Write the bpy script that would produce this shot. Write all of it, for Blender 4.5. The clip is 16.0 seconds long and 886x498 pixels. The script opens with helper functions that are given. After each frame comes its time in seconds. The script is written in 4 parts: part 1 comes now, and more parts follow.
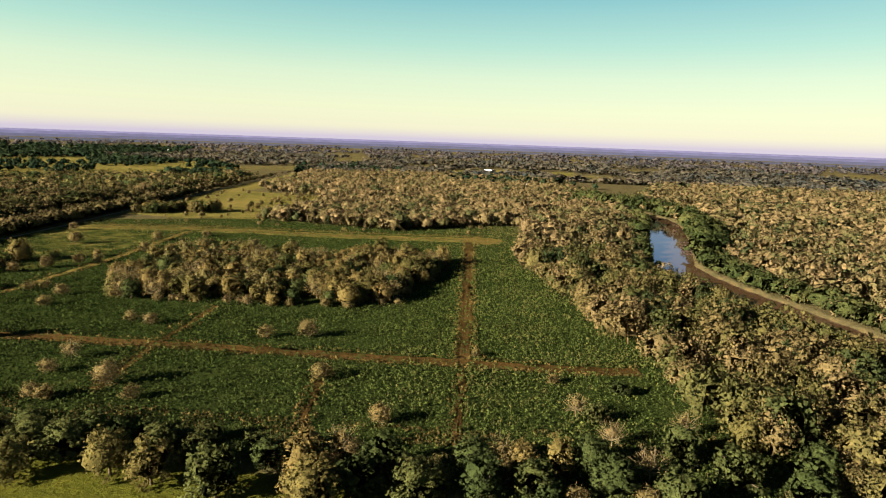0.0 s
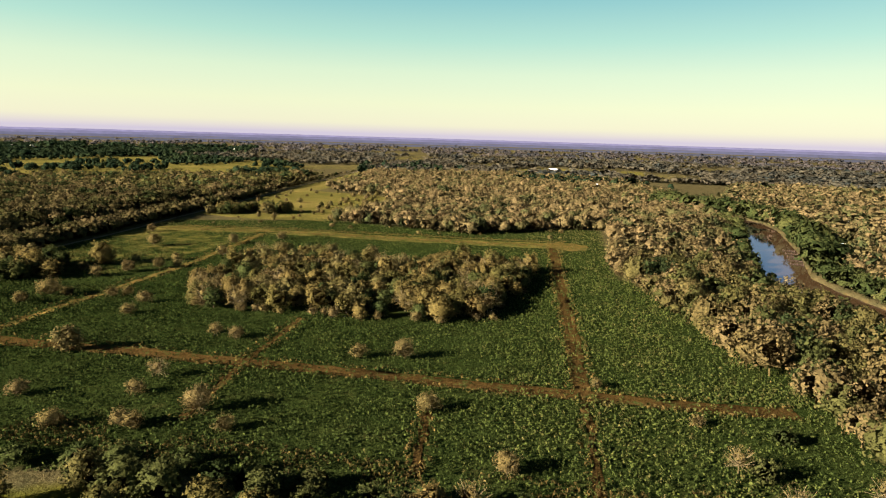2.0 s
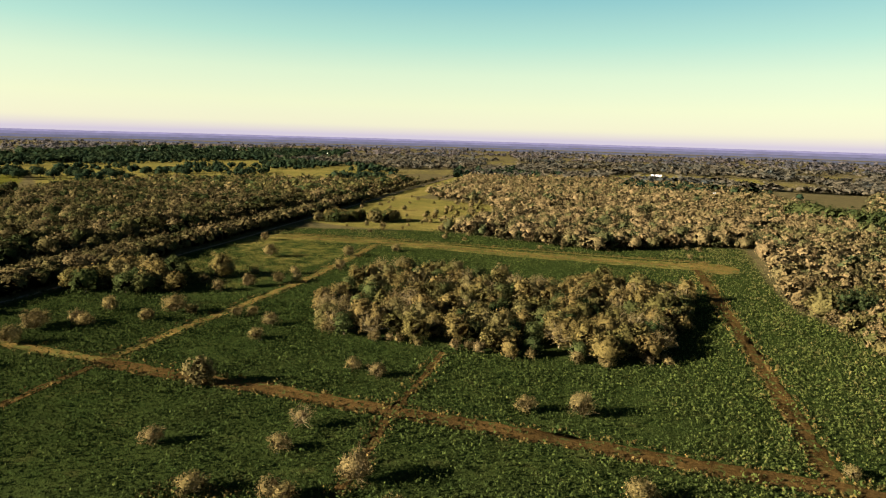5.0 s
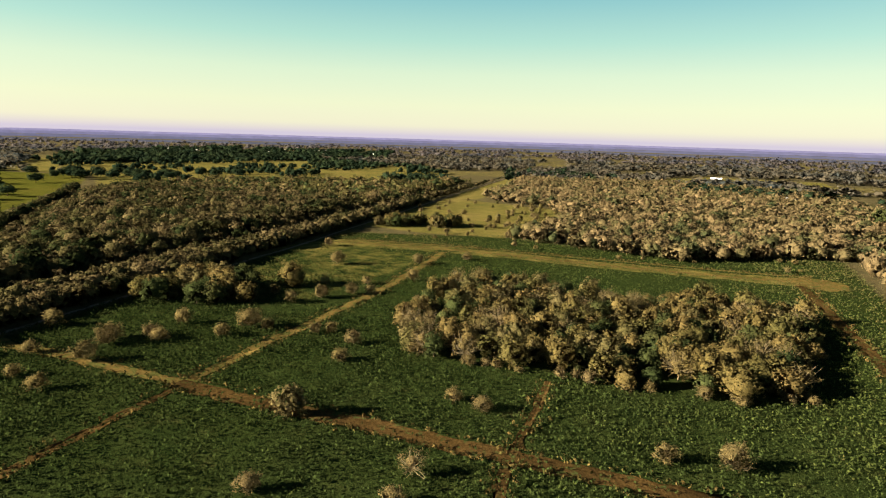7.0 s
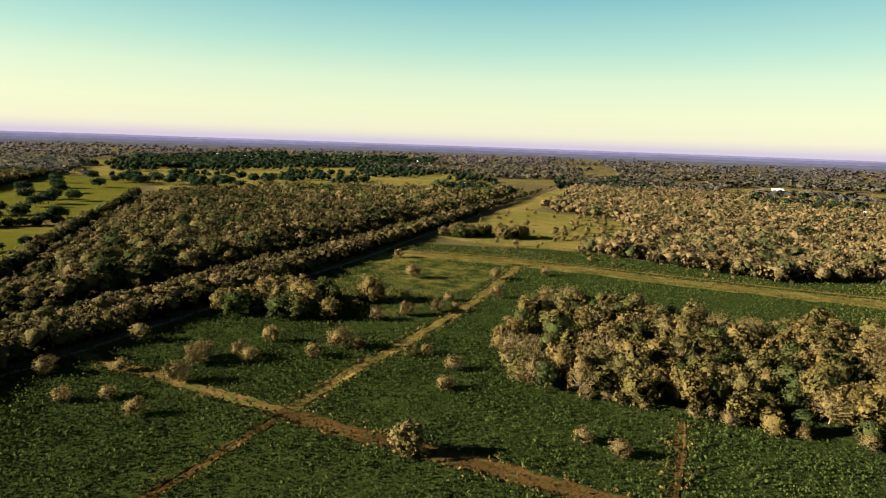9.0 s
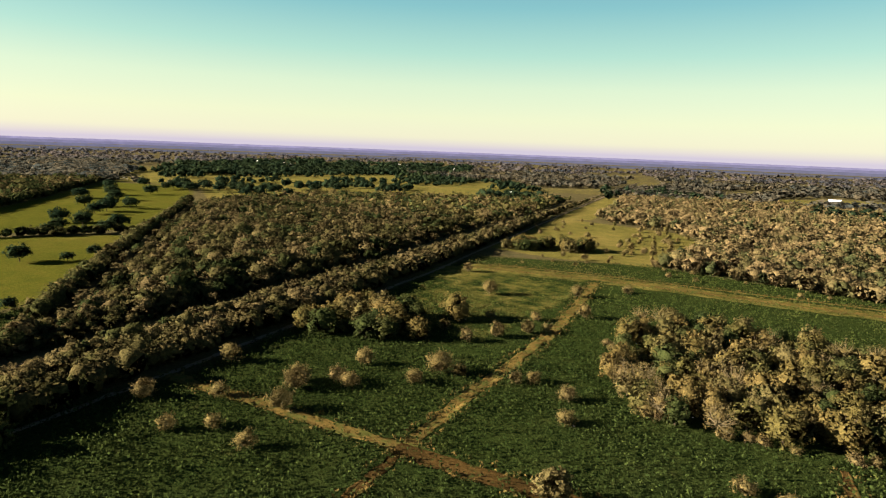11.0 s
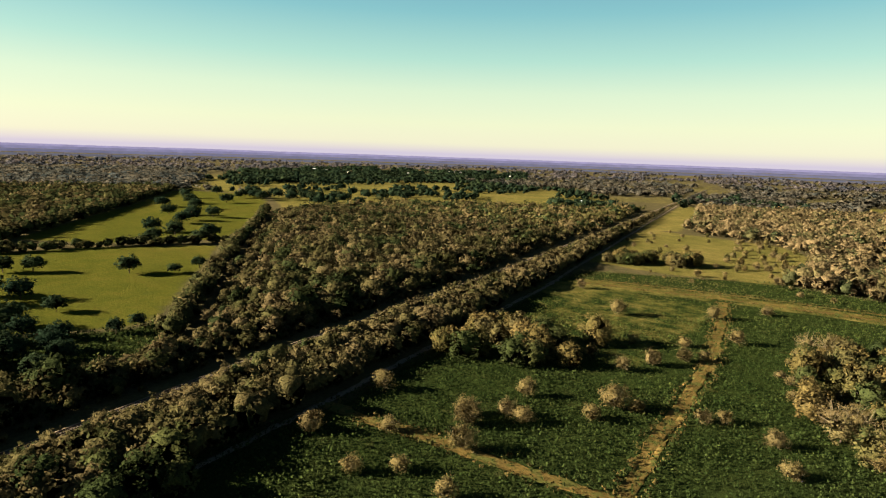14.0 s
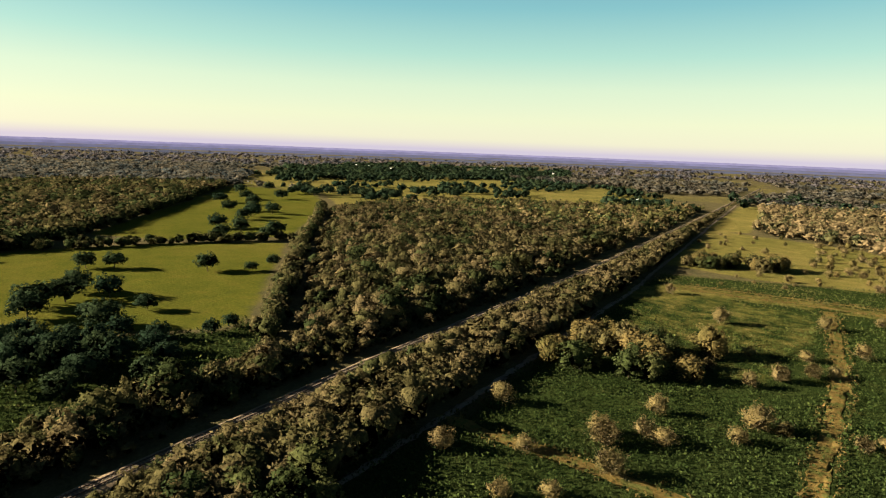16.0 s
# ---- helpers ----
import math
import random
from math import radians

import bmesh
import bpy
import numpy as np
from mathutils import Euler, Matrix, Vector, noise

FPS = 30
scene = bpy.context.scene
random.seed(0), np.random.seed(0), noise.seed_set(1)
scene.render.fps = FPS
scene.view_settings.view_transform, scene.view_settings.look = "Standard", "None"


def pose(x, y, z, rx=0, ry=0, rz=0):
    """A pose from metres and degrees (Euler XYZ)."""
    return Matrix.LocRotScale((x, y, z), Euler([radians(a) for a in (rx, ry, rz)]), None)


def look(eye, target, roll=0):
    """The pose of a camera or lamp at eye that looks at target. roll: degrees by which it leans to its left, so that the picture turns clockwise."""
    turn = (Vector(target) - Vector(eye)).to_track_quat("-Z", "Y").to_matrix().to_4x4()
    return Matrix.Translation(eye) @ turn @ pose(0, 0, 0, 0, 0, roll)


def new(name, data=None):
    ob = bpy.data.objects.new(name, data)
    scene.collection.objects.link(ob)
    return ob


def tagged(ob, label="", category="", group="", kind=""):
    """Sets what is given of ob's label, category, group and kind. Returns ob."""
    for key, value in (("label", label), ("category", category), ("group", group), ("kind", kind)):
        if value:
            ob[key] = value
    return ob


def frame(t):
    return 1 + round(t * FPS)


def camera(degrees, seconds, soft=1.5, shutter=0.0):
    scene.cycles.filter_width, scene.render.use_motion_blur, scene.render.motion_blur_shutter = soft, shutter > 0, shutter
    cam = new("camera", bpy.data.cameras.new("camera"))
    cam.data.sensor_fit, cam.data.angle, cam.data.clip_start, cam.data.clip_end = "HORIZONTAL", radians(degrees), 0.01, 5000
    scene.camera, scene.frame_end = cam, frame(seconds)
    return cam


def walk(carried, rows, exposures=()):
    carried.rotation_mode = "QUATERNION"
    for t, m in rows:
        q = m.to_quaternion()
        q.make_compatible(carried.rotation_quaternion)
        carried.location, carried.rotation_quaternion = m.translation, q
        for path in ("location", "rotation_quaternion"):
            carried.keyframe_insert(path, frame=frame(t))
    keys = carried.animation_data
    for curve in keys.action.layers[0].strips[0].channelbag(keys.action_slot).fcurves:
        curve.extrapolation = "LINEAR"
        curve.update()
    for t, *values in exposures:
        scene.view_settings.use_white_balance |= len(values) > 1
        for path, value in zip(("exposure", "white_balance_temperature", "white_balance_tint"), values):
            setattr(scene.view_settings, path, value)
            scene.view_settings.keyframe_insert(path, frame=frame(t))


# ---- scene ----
cam = camera(73.8, 16.0, 1.15)
PATH = [
    (0, (-0.686, 1.913, 58.543), (-0.926, 3.864, 58.179), 2.0),
    (0.5, (-4.924, 5.995, 58.578), (-5.208, 7.94, 58.209), 1.9),
    (1, (-9.211, 10.014, 58.618), (-9.541, 11.951, 58.247), 1.9),
    (1.5, (-13.618, 13.848, 58.672), (-13.992, 15.778, 58.3), 1.9),
    (2, (-18.161, 17.48, 58.74), (-18.579, 19.4, 58.364), 1.7),
    (2.5, (-22.805, 21.009, 58.865), (-23.265, 22.918, 58.486), 1.5),
    (3, (-27.417, 24.463, 59.02), (-27.925, 26.36, 58.64), 1.4),
    (3.5, (-32.073, 27.866, 59.167), (-32.63, 29.749, 58.788), 1.4),
    (4, (-36.921, 31.087, 59.278), (-37.524, 32.956, 58.902), 1.5),
    (6.5, (-63.405, 44.77, 59.701), (-64.171, 46.58, 59.329), 1.7),
    (7, (-69.016, 46.803, 59.742), (-69.814, 48.598, 59.369), 1.7),
    (7.5, (-74.766, 48.307, 59.786), (-75.596, 50.088, 59.416), 1.8),
    (8, (-80.529, 49.378, 59.857), (-81.387, 51.146, 59.49), 1.8),
    (8.5, (-86.363, 49.936, 59.95), (-87.248, 51.693, 59.589), 1.9),
    (11, (-116.252, 49.275, 60.852), (-117.248, 50.976, 60.517), 2.2),
    (11.5, (-122.173, 48.539, 60.919), (-123.195, 50.226, 60.589), 2.1),
    (12, (-127.994, 47.518, 60.968), (-129.039, 49.192, 60.646), 2.0),
    (12.5, (-133.782, 46.465, 61.037), (-134.847, 48.127, 60.718), 1.9),
    (13, (-139.532, 45.503, 61.102), (-140.615, 47.154, 60.784), 1.9),
    (13.5, (-145.208, 44.48, 61.124), (-146.308, 46.121, 60.806), 1.9),
    (14, (-150.928, 43.267, 61.158), (-152.049, 44.893, 60.84), 2.0),
    (14.5, (-156.684, 41.853, 61.161), (-157.829, 43.462, 60.842), 2.1),
    (15, (-162.442, 40.397, 61.15), (-163.61, 41.989, 60.828), 2.1),
    (15.5, (-168.211, 38.873, 61.144), (-169.4, 40.448, 60.816), 2.2),
    (16, (-174.005, 37.224, 61.124), (-175.214, 38.782, 60.79), 2.2),
]
walk(cam, [(t, look(eye, target, roll)) for t, eye, target, roll in PATH], exposures=((0.0, 2.95), (16.0, 2.95)))

# ---- world and sun ----
SUN_TO = Vector((0.80, 0.58, -0.345)).normalized()
ELEV = math.asin(-SUN_TO.z)
world = bpy.data.worlds.new("sky")
scene.world = world
world.use_nodes = True
wn, wl = world.node_tree.nodes, world.node_tree.links
wn.clear()


def lin(r, g, b, k=1.0):
    """Linear colour from 8-bit display values."""
    return tuple(k * (((c / 255 + 0.055) / 1.055) ** 2.4 if c > 10 else c / 255 / 12.92) for c in (r, g, b)) + (1.0,)


w_out = wn.new("ShaderNodeOutputWorld")
w_add = wn.new("ShaderNodeAddShader")
bg_air, bg_sky = wn.new("ShaderNodeBackground"), wn.new("ShaderNodeBackground")
sky = wn.new("ShaderNodeTexSky")
sky.sky_type, sky.sun_disc = "NISHITA", False
sky.sun_elevation, sky.sun_rotation = ELEV, math.atan2(-SUN_TO.x, -SUN_TO.y)
sky.air_density, sky.dust_density = 1.2, 0.6
w_co, w_sep, w_ramp = wn.new("ShaderNodeTexCoord"), wn.new("ShaderNodeSeparateXYZ"), wn.new("ShaderNodeValToRGB")
wl.new(w_co.outputs["Generated"], w_sep.inputs[0])
wl.new(w_sep.outputs["Z"], w_ramp.inputs["Fac"])
stops = [(0.0, lin(208, 200, 224)), (0.006, lin(224, 217, 219)), (0.017, lin(238, 237, 209)), (0.05, lin(236, 242, 204)), (0.10, lin(218, 238, 204)),
         (0.15, lin(176, 222, 203)), (0.22, lin(128, 192, 196)), (0.30, lin(96, 158, 182)), (0.5, lin(42, 80, 124)), (1.0, lin(10, 24, 52))]
el = w_ramp.color_ramp.elements
el[0].position, el[0].color = stops[0]
el[1].position, el[1].color = stops[-1]
for p_, c_ in stops[1:-1]:
    e_ = el.new(p_)
    e_.color = c_
wl.new(w_ramp.outputs["Color"], bg_air.inputs["Color"])
wl.new(sky.outputs["Color"], bg_sky.inputs["Color"])
bg_air.inputs["Strength"].default_value = 0.119
bg_sky.inputs["Strength"].default_value = 0.0033
wl.new(bg_air.outputs[0], w_add.inputs[0])
wl.new(bg_sky.outputs[0], w_add.inputs[1])
wl.new(w_add.outputs[0], w_out.inputs["Surface"])

sun_data = bpy.data.lights.new("sun", "SUN")
sun_data.energy, sun_data.angle, sun_data.color = 5.0, radians(0.5), (1.0, 0.86, 0.74)
sun = new("sun", sun_data)
sun.matrix_world = look((0, 0, 400), Vector((0, 0, 400)) + SUN_TO)


# ---- materials ----
def material(name, rough=0.9, spec=0.2):
    m = bpy.data.materials.new(name)
    m.use_nodes = True
    n, l = m.node_tree.nodes, m.node_tree.links
    b = n["Principled BSDF"]
    b.inputs["Roughness"].default_value = rough
    b.inputs["Specular IOR Level"].default_value = spec
    return m, n, l, b


def ramp(n, l, src, cols):
    r = n.new("ShaderNodeValToRGB")
    e = r.color_ramp.elements
    e[0].position, e[0].color = cols[0][0], (*cols[0][1], 1)
    e[1].position, e[1].color = cols[-1][0], (*cols[-1][1], 1)
    for p, c in cols[1:-1]:
        q = e.new(p)
        q.color = (*c, 1)
    l.new(src, r.inputs["Fac"])
    return r.outputs["Color"]


def noise_tex(n, l, scale, detail=4.0, rough=0.6, coords="Object"):
    co, t = n.new("ShaderNodeTexCoord"), n.new("ShaderNodeTexNoise")
    t.inputs["Scale"].default_value, t.inputs["Detail"].default_value, t.inputs["Roughness"].default_value = scale, detail, rough
    l.new(co.outputs[coords], t.inputs["Vector"])
    return t.outputs["Fac"]


def mix(n, l, fac, a, b, kind="MIX"):
    m = n.new("ShaderNodeMix")
    m.data_type, m.blend_type = "RGBA", kind
    for sock, v in ((m.inputs[0], fac), (m.inputs[6], a), (m.inputs[7], b)):
        if isinstance(v, bpy.types.NodeSocket):
            l.new(v, sock)
        elif isinstance(v, tuple):
            sock.default_value = (*v, 1)
        else:
            sock.default_value = v
    return m.outputs[2]


def maths(n, l, op, a, b):
    m = n.new("ShaderNodeMath")
    m.operation, m.use_clamp = op, op != "SUBTRACT"
    for sock, v in zip(m.inputs, (a, b)):
        if isinstance(v, bpy.types.NodeSocket):
            l.new(v, sock)
        else:
            sock.default_value = v
    return m.outputs[0]


def bump(n, l, b, src, strength, distance):
    k = n.new("ShaderNodeBump")
    k.inputs["Strength"].default_value, k.inputs["Distance"].default_value = strength, distance
    l.new(src, k.inputs["Height"])
    l.new(k.outputs[0], b.inputs["Normal"])


def foliage(name, cols, by_tree, see_through=0.28, cut=0.42, grain_size=1.5):
    """Leaf clumps: colour varies tree by tree (object or stored tint), clump by clump and leaf by leaf; small gaps between the leaves."""
    m, n, l, b = material(name, 1.0, 0.0)
    if by_tree:
        tree = n.new("ShaderNodeObjectInfo").outputs["Random"]
    else:
        a = n.new("ShaderNodeAttribute")
        a.attribute_name = "tint"
        tree = a.outputs["Fac"]
    geo = n.new("ShaderNodeNewGeometry")
    t1, t2 = n.new("ShaderNodeTexNoise"), n.new("ShaderNodeTexNoise")
    for t, sc, de in ((t1, grain_size * 2.2, 2.0), (t2, grain_size, 3.0)):
        t.inputs["Scale"].default_value, t.inputs["Detail"].default_value = sc, de
        l.new(geo.outputs["Position"], t.inputs["Vector"])
    col = ramp(n, l, tree, cols)
    grain = ramp(n, l, geo.outputs["Random Per Island"], [(0.0, (0.84, 0.86, 0.84)), (1.0, (1.14, 1.12, 1.08))])
    col = mix(n, l, 1.0, col, grain, "MULTIPLY")
    col = mix(n, l, 1.0, col, ramp(n, l, t2.outputs["Fac"], [(0.3, (0.62, 0.65, 0.63)), (0.5, (0.98, 0.98, 0.97)), (0.7, (1.34, 1.3, 1.22))]), "MULTIPLY")
    l.new(col, b.inputs["Base Color"])
    bump(n, l, b, t2.outputs["Fac"], 0.8, 0.6 / grain_size)
    t, s, gap, hole = n.new("ShaderNodeBsdfTranslucent"), n.new("ShaderNodeMixShader"), n.new("ShaderNodeMixShader"), n.new("ShaderNodeBsdfTransparent")
    l.new(col, t.inputs["Color"])
    s.inputs[0].default_value = see_through
    l.new(b.outputs[0], s.inputs[1])
    l.new(t.outputs[0], s.inputs[2])
    l.new(maths(n, l, "GREATER_THAN", t1.outputs["Fac"], cut), gap.inputs[0])
    l.new(hole.outputs[0], gap.inputs[1])
    l.new(s.outputs[0], gap.inputs[2])
    l.new(gap.outputs[0], n["Material Output"].inputs["Surface"])
    return m


TAN = [(0.0, (0.0989, 0.0735, 0.0253)), (0.35, (0.0825, 0.0649, 0.0209)), (0.7, (0.0568, 0.0534, 0.0163)), (1.0, (0.0916, 0.0744, 0.0299))]
MIXED = [(0.0, (0.0913, 0.0685, 0.0298)), (0.28, (0.0775, 0.0608, 0.0235)), (0.55, (0.0603, 0.0551, 0.018)), (0.76, (0.0383, 0.0428, 0.0135)), (1.0, (0.0219, 0.0305, 0.0109))]
# Tanner woods than MIXED, also brightened to carry their down-sun lit look.
PALE = [(0.0, (0.135, 0.1, 0.046)), (0.28, (0.118, 0.09, 0.04)), (0.55, (0.095, 0.081, 0.033)), (0.76, (0.066, 0.065, 0.025)), (1.0, (0.04, 0.048, 0.019))]
GREEN = [(0.0, (0.0193, 0.0276, 0.0092)), (0.5, (0.0304, 0.0386, 0.012)), (1.0, (0.046, 0.0488, 0.0156))]
OAK = [(0.0, (0.01, 0.0187, 0.0101)), (1.0, (0.0187, 0.0275, 0.0115))]
BROWN = [(0.0, (0.0696, 0.0538, 0.0237)), (0.4, (0.0554, 0.0457, 0.0182)), (0.75, (0.0396, 0.0383, 0.0134)), (1.0, (0.0214, 0.0277, 0.0095))]
# Two far palettes with haze put into the leaf colours, the second bluer.
FAR_HAZE = [(0.0, (0.078, 0.066, 0.042)), (0.4, (0.066, 0.06, 0.042)), (0.75, (0.05, 0.052, 0.042)), (1.0, (0.034, 0.041, 0.038))]
DIM_HAZE = [(0.0, (0.0906, 0.076, 0.0673)), (0.5, (0.0659, 0.0614, 0.06)), (1.0, (0.0351, 0.041, 0.0498))]
STRAW_TREE = [(0.0, (0.1101, 0.0834, 0.031)), (0.5, (0.0903, 0.0722, 0.0267)), (1.0, (0.1015, 0.0757, 0.0327))]
WEED = [(0.0, (0.013, 0.021, 0.0055)), (0.3, (0.021, 0.03, 0.0078)), (0.6, (0.031, 0.041, 0.01)), (0.85, (0.043, 0.051, 0.013)), (1.0, (0.058, 0.054, 0.018))]
STRAW = [(0.0, (0.0437, 0.0335, 0.0117)), (0.6, (0.078, 0.0546, 0.0172)), (1.0, (0.0406, 0.039, 0.0109))]
mat_tan = foliage("tan_foliage", TAN, True, 0.28, 0.42, 1.8)
mat_pale_s = foliage("pale_wood_foliage", PALE, False, 0.4, 0.4, 0.8)
mat_twig = foliage("twig_foliage", STRAW_TREE, True, 0.28, 0.47, 2.2)
mat_green = foliage("green_foliage", GREEN, True, 0.28, 0.4, 1.8)
mat_oak, mat_oak_s = foliage("oak_foliage", OAK, True, 0.28, 0.4, 1.0), foliage("oak_row_foliage", OAK, False, 0.28, 0.36, 0.5)
mat_mixed_s = foliage("mixed_wood_foliage", MIXED, False, 0.28, 0.4, 1.0)
mat_brown_s = foliage("brown_thicket_foliage", BROWN, False, 0.28, 0.4, 1.2)
mat_green_s = foliage("green_wood_foliage", GREEN, False, 0.28, 0.4, 1.0)
mat_far_haze_s = foliage("far_haze_foliage", FAR_HAZE, False, 0.45, 0.36, 0.3)
mat_dim_haze_s = foliage("dim_haze_foliage", DIM_HAZE, False, 0.5, 0.36, 0.2)
mat_weed = foliage("weed_leaves", WEED, False, 0.05, 0.4, 1.3)
mat_straw = foliage("dry_grass_blades", STRAW, False, 0.05, 0.42, 1.8)


def plain(name, a, b_, scale, rough=0.9, bump_by=0.0, metal=0.0, spec=0.0):
    m, n, l, b = material(name, rough, spec)
    f = noise_tex(n, l, scale, 6.0, 0.65)
    g = noise_tex(n, l, scale * 0.13, 3.0)
    l.new(ramp(n, l, maths(n, l, "ADD", maths(n, l, "MULTIPLY", f, 0.6), maths(n, l, "MULTIPLY", g, 0.4)), [(0.3, a), (0.7, b_)]), b.inputs["Base Color"])
    b.inputs["Metallic"].default_value = metal
    if bump_by:
        bump(n, l, b, f, 0.6, bump_by)
    return m


mat_bark = plain("grey_bark", (0.03, 0.021, 0.0132), (0.0896, 0.069, 0.045), 3.0, 0.95, 0.05)
mat_pale_bark = plain("pale_dead_bark", (0.075, 0.06, 0.03), (0.15, 0.12, 0.062), 2.0, 0.9, 0.04)


def track_material(name, lo, hi, grass, share):
    """Worn earth with grass growing through it in patches."""
    m, n, l, b = material(name, 1.0, 0.0)
    fine, mid = noise_tex(n, l, 1.3, 6.0, 0.7), noise_tex(n, l, 0.33, 4.0, 0.65)
    earth = ramp(n, l, fine, [(0.3, lo), (0.7, hi)])
    tone = ramp(n, l, noise_tex(n, l, 0.07, 3.0), [(0.35, (0.7, 0.7, 0.7)), (0.65, (1.25, 1.22, 1.15))])
    patch = ramp(n, l, mid, [(share, (0, 0, 0)), (share + 0.07, (1, 1, 1))])
    col = mix(n, l, patch, mix(n, l, 1.0, earth, tone, "MULTIPLY"), grass)
    l.new(col, b.inputs["Base Color"])
    bump(n, l, b, fine, 0.8, 0.25)
    return m


mat_dirt = track_material("brown_dirt", (0.017, 0.0105, 0.0035), (0.052, 0.033, 0.0105), (0.028, 0.034, 0.009), 0.56)
mat_tan_dirt = track_material("tan_dry_track", (0.042, 0.033, 0.009), (0.098, 0.066, 0.019), (0.044, 0.045, 0.011), 0.5)
mat_gravel = plain("grey_gravel", (0.065, 0.052, 0.036), (0.15, 0.117, 0.077), 2.5, 0.95, 0.06)
mat_ballast = plain("railway_ballast", (0.08, 0.06, 0.034), (0.165, 0.125, 0.07), 3.5, 0.95, 0.08)
mat_rail = plain("rusty_rail", (0.03, 0.02, 0.015), (0.07, 0.045, 0.03), 2.0, 0.5, 0.0, 0.7)
mat_sleeper = plain("tarred_sleeper", (0.05, 0.042, 0.03), (0.09, 0.074, 0.05), 4.0, 0.9)
mat_white = plain("white_sheet_roof", (0.51, 0.51, 0.495), (0.615, 0.615, 0.6), 0.8, 0.5)
mat_wall = plain("pale_siding", (0.315, 0.3, 0.27), (0.42, 0.405, 0.375), 0.9, 0.8)
mat_red = plain("red_brown_siding", (0.15, 0.06, 0.0375), (0.21, 0.09, 0.06), 0.9, 0.8)
mat_grey_roof = plain("grey_shingle_roof", (0.12, 0.112, 0.105), (0.21, 0.203, 0.195), 1.2, 0.85)
mat_dark_glass = plain("dark_window_glass", (0.02, 0.025, 0.03), (0.03, 0.035, 0.04), 1.0, 0.1, 0.0, 0.0, 0.5)
mat_planks = plain("weathered_planks", (0.03, 0.022, 0.015), (0.07, 0.052, 0.036), 2.0, 0.9)


def ground_material():
    m, n, l, b = material("ground_cover", 1.0, 0.0)
    a = n.new("ShaderNodeAttribute")
    a.attribute_name = "cover"
    sep = n.new("ShaderNodeSeparateColor")
    l.new(a.outputs["Color"], sep.inputs[0])
    fine, mid, big = noise_tex(n, l, 0.9, 6.0, 0.7), noise_tex(n, l, 0.12, 5.0, 0.65), noise_tex(n, l, 0.018, 4.0, 0.6)
    grain = ramp(n, l, fine, [(0.25, (0.55, 0.55, 0.55)), (0.75, (1.4, 1.4, 1.4))])

    def mask(ch):
        k = maths(n, l, "ADD", ch, maths(n, l, "MULTIPLY", mid, 0.55))
        return ramp(n, l, k, [(0.62, (0, 0, 0)), (0.82, (1, 1, 1))])

    soil = ramp(n, l, mid, [(0.3, (0.0095, 0.0155, 0.0038)), (0.6, (0.0155, 0.0215, 0.0052)), (0.8, (0.032, 0.03, 0.0095))])
    litter = ramp(n, l, mid, [(0.3, (0.032, 0.03, 0.013)), (0.7, (0.066, 0.053, 0.022))])
    pasture = ramp(n, l, mix(n, l, 0.5, mid, big), [(0.35, (0.0319, 0.0363, 0.00518)), (0.5, (0.0441, 0.0452, 0.00647)), (0.65, (0.0589, 0.0515, 0.00909))])
    dry = ramp(n, l, mix(n, l, 0.5, mid, big), [(0.35, (0.05, 0.05, 0.0112)), (0.5, (0.078, 0.068, 0.016)), (0.66, (0.112, 0.086, 0.0245))])
    bank = ramp(n, l, mid, [(0.3, (0.0333, 0.0222, 0.00712)), (0.7, (0.0775, 0.0535, 0.0178))])
    col = mix(n, l, mask(a.outputs["Alpha"]), litter, soil)
    col = mix(n, l, mask(sep.outputs[0]), col, pasture)
    col = mix(n, l, mask(sep.outputs[1]), col, dry)
    col = mix(n, l, mask(sep.outputs[2]), col, bank)
    l.new(mix(n, l, 1.0, col, grain, "MULTIPLY"), b.inputs["Base Color"])
    bump(n, l, b, fine, 0.9, 0.6)
    return m


def water_material():
    m, n, l, b = material("river_water", 0.9, 0.0)
    b.inputs["Base Color"].default_value = (0.04, 0.024, 0.011, 1)
    gl, fr, mx = n.new("ShaderNodeBsdfGlossy"), n.new("ShaderNodeFresnel"), n.new("ShaderNodeMixShader")
    gl.inputs["Color"].default_value = (0.62, 0.6, 1.0, 1)
    gl.inputs["Roughness"].default_value = 0.05
    fr.inputs["IOR"].default_value = 1.6
    k = n.new("ShaderNodeBump")
    k.inputs["Strength"].default_value, k.inputs["Distance"].default_value = 0.05, 0.1
    l.new(noise_tex(n, l, 0.5, 3.0), k.inputs["Height"])
    l.new(k.outputs[0], gl.inputs["Normal"])
    l.new(fr.outputs[0], mx.inputs[0])
    l.new(b.outputs[0], mx.inputs[1])
    l.new(gl.outputs[0], mx.inputs[2])
    l.new(mx.outputs[0], n["Material Output"].inputs["Surface"])
    return m


# Self-lit colour that stands in for distance haze; no lamp is there.
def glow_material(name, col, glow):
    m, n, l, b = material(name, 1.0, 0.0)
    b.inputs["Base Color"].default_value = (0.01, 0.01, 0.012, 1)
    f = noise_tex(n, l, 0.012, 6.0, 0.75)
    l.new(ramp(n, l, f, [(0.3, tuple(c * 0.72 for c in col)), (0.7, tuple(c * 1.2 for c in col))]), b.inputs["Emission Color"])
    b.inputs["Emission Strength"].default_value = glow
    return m


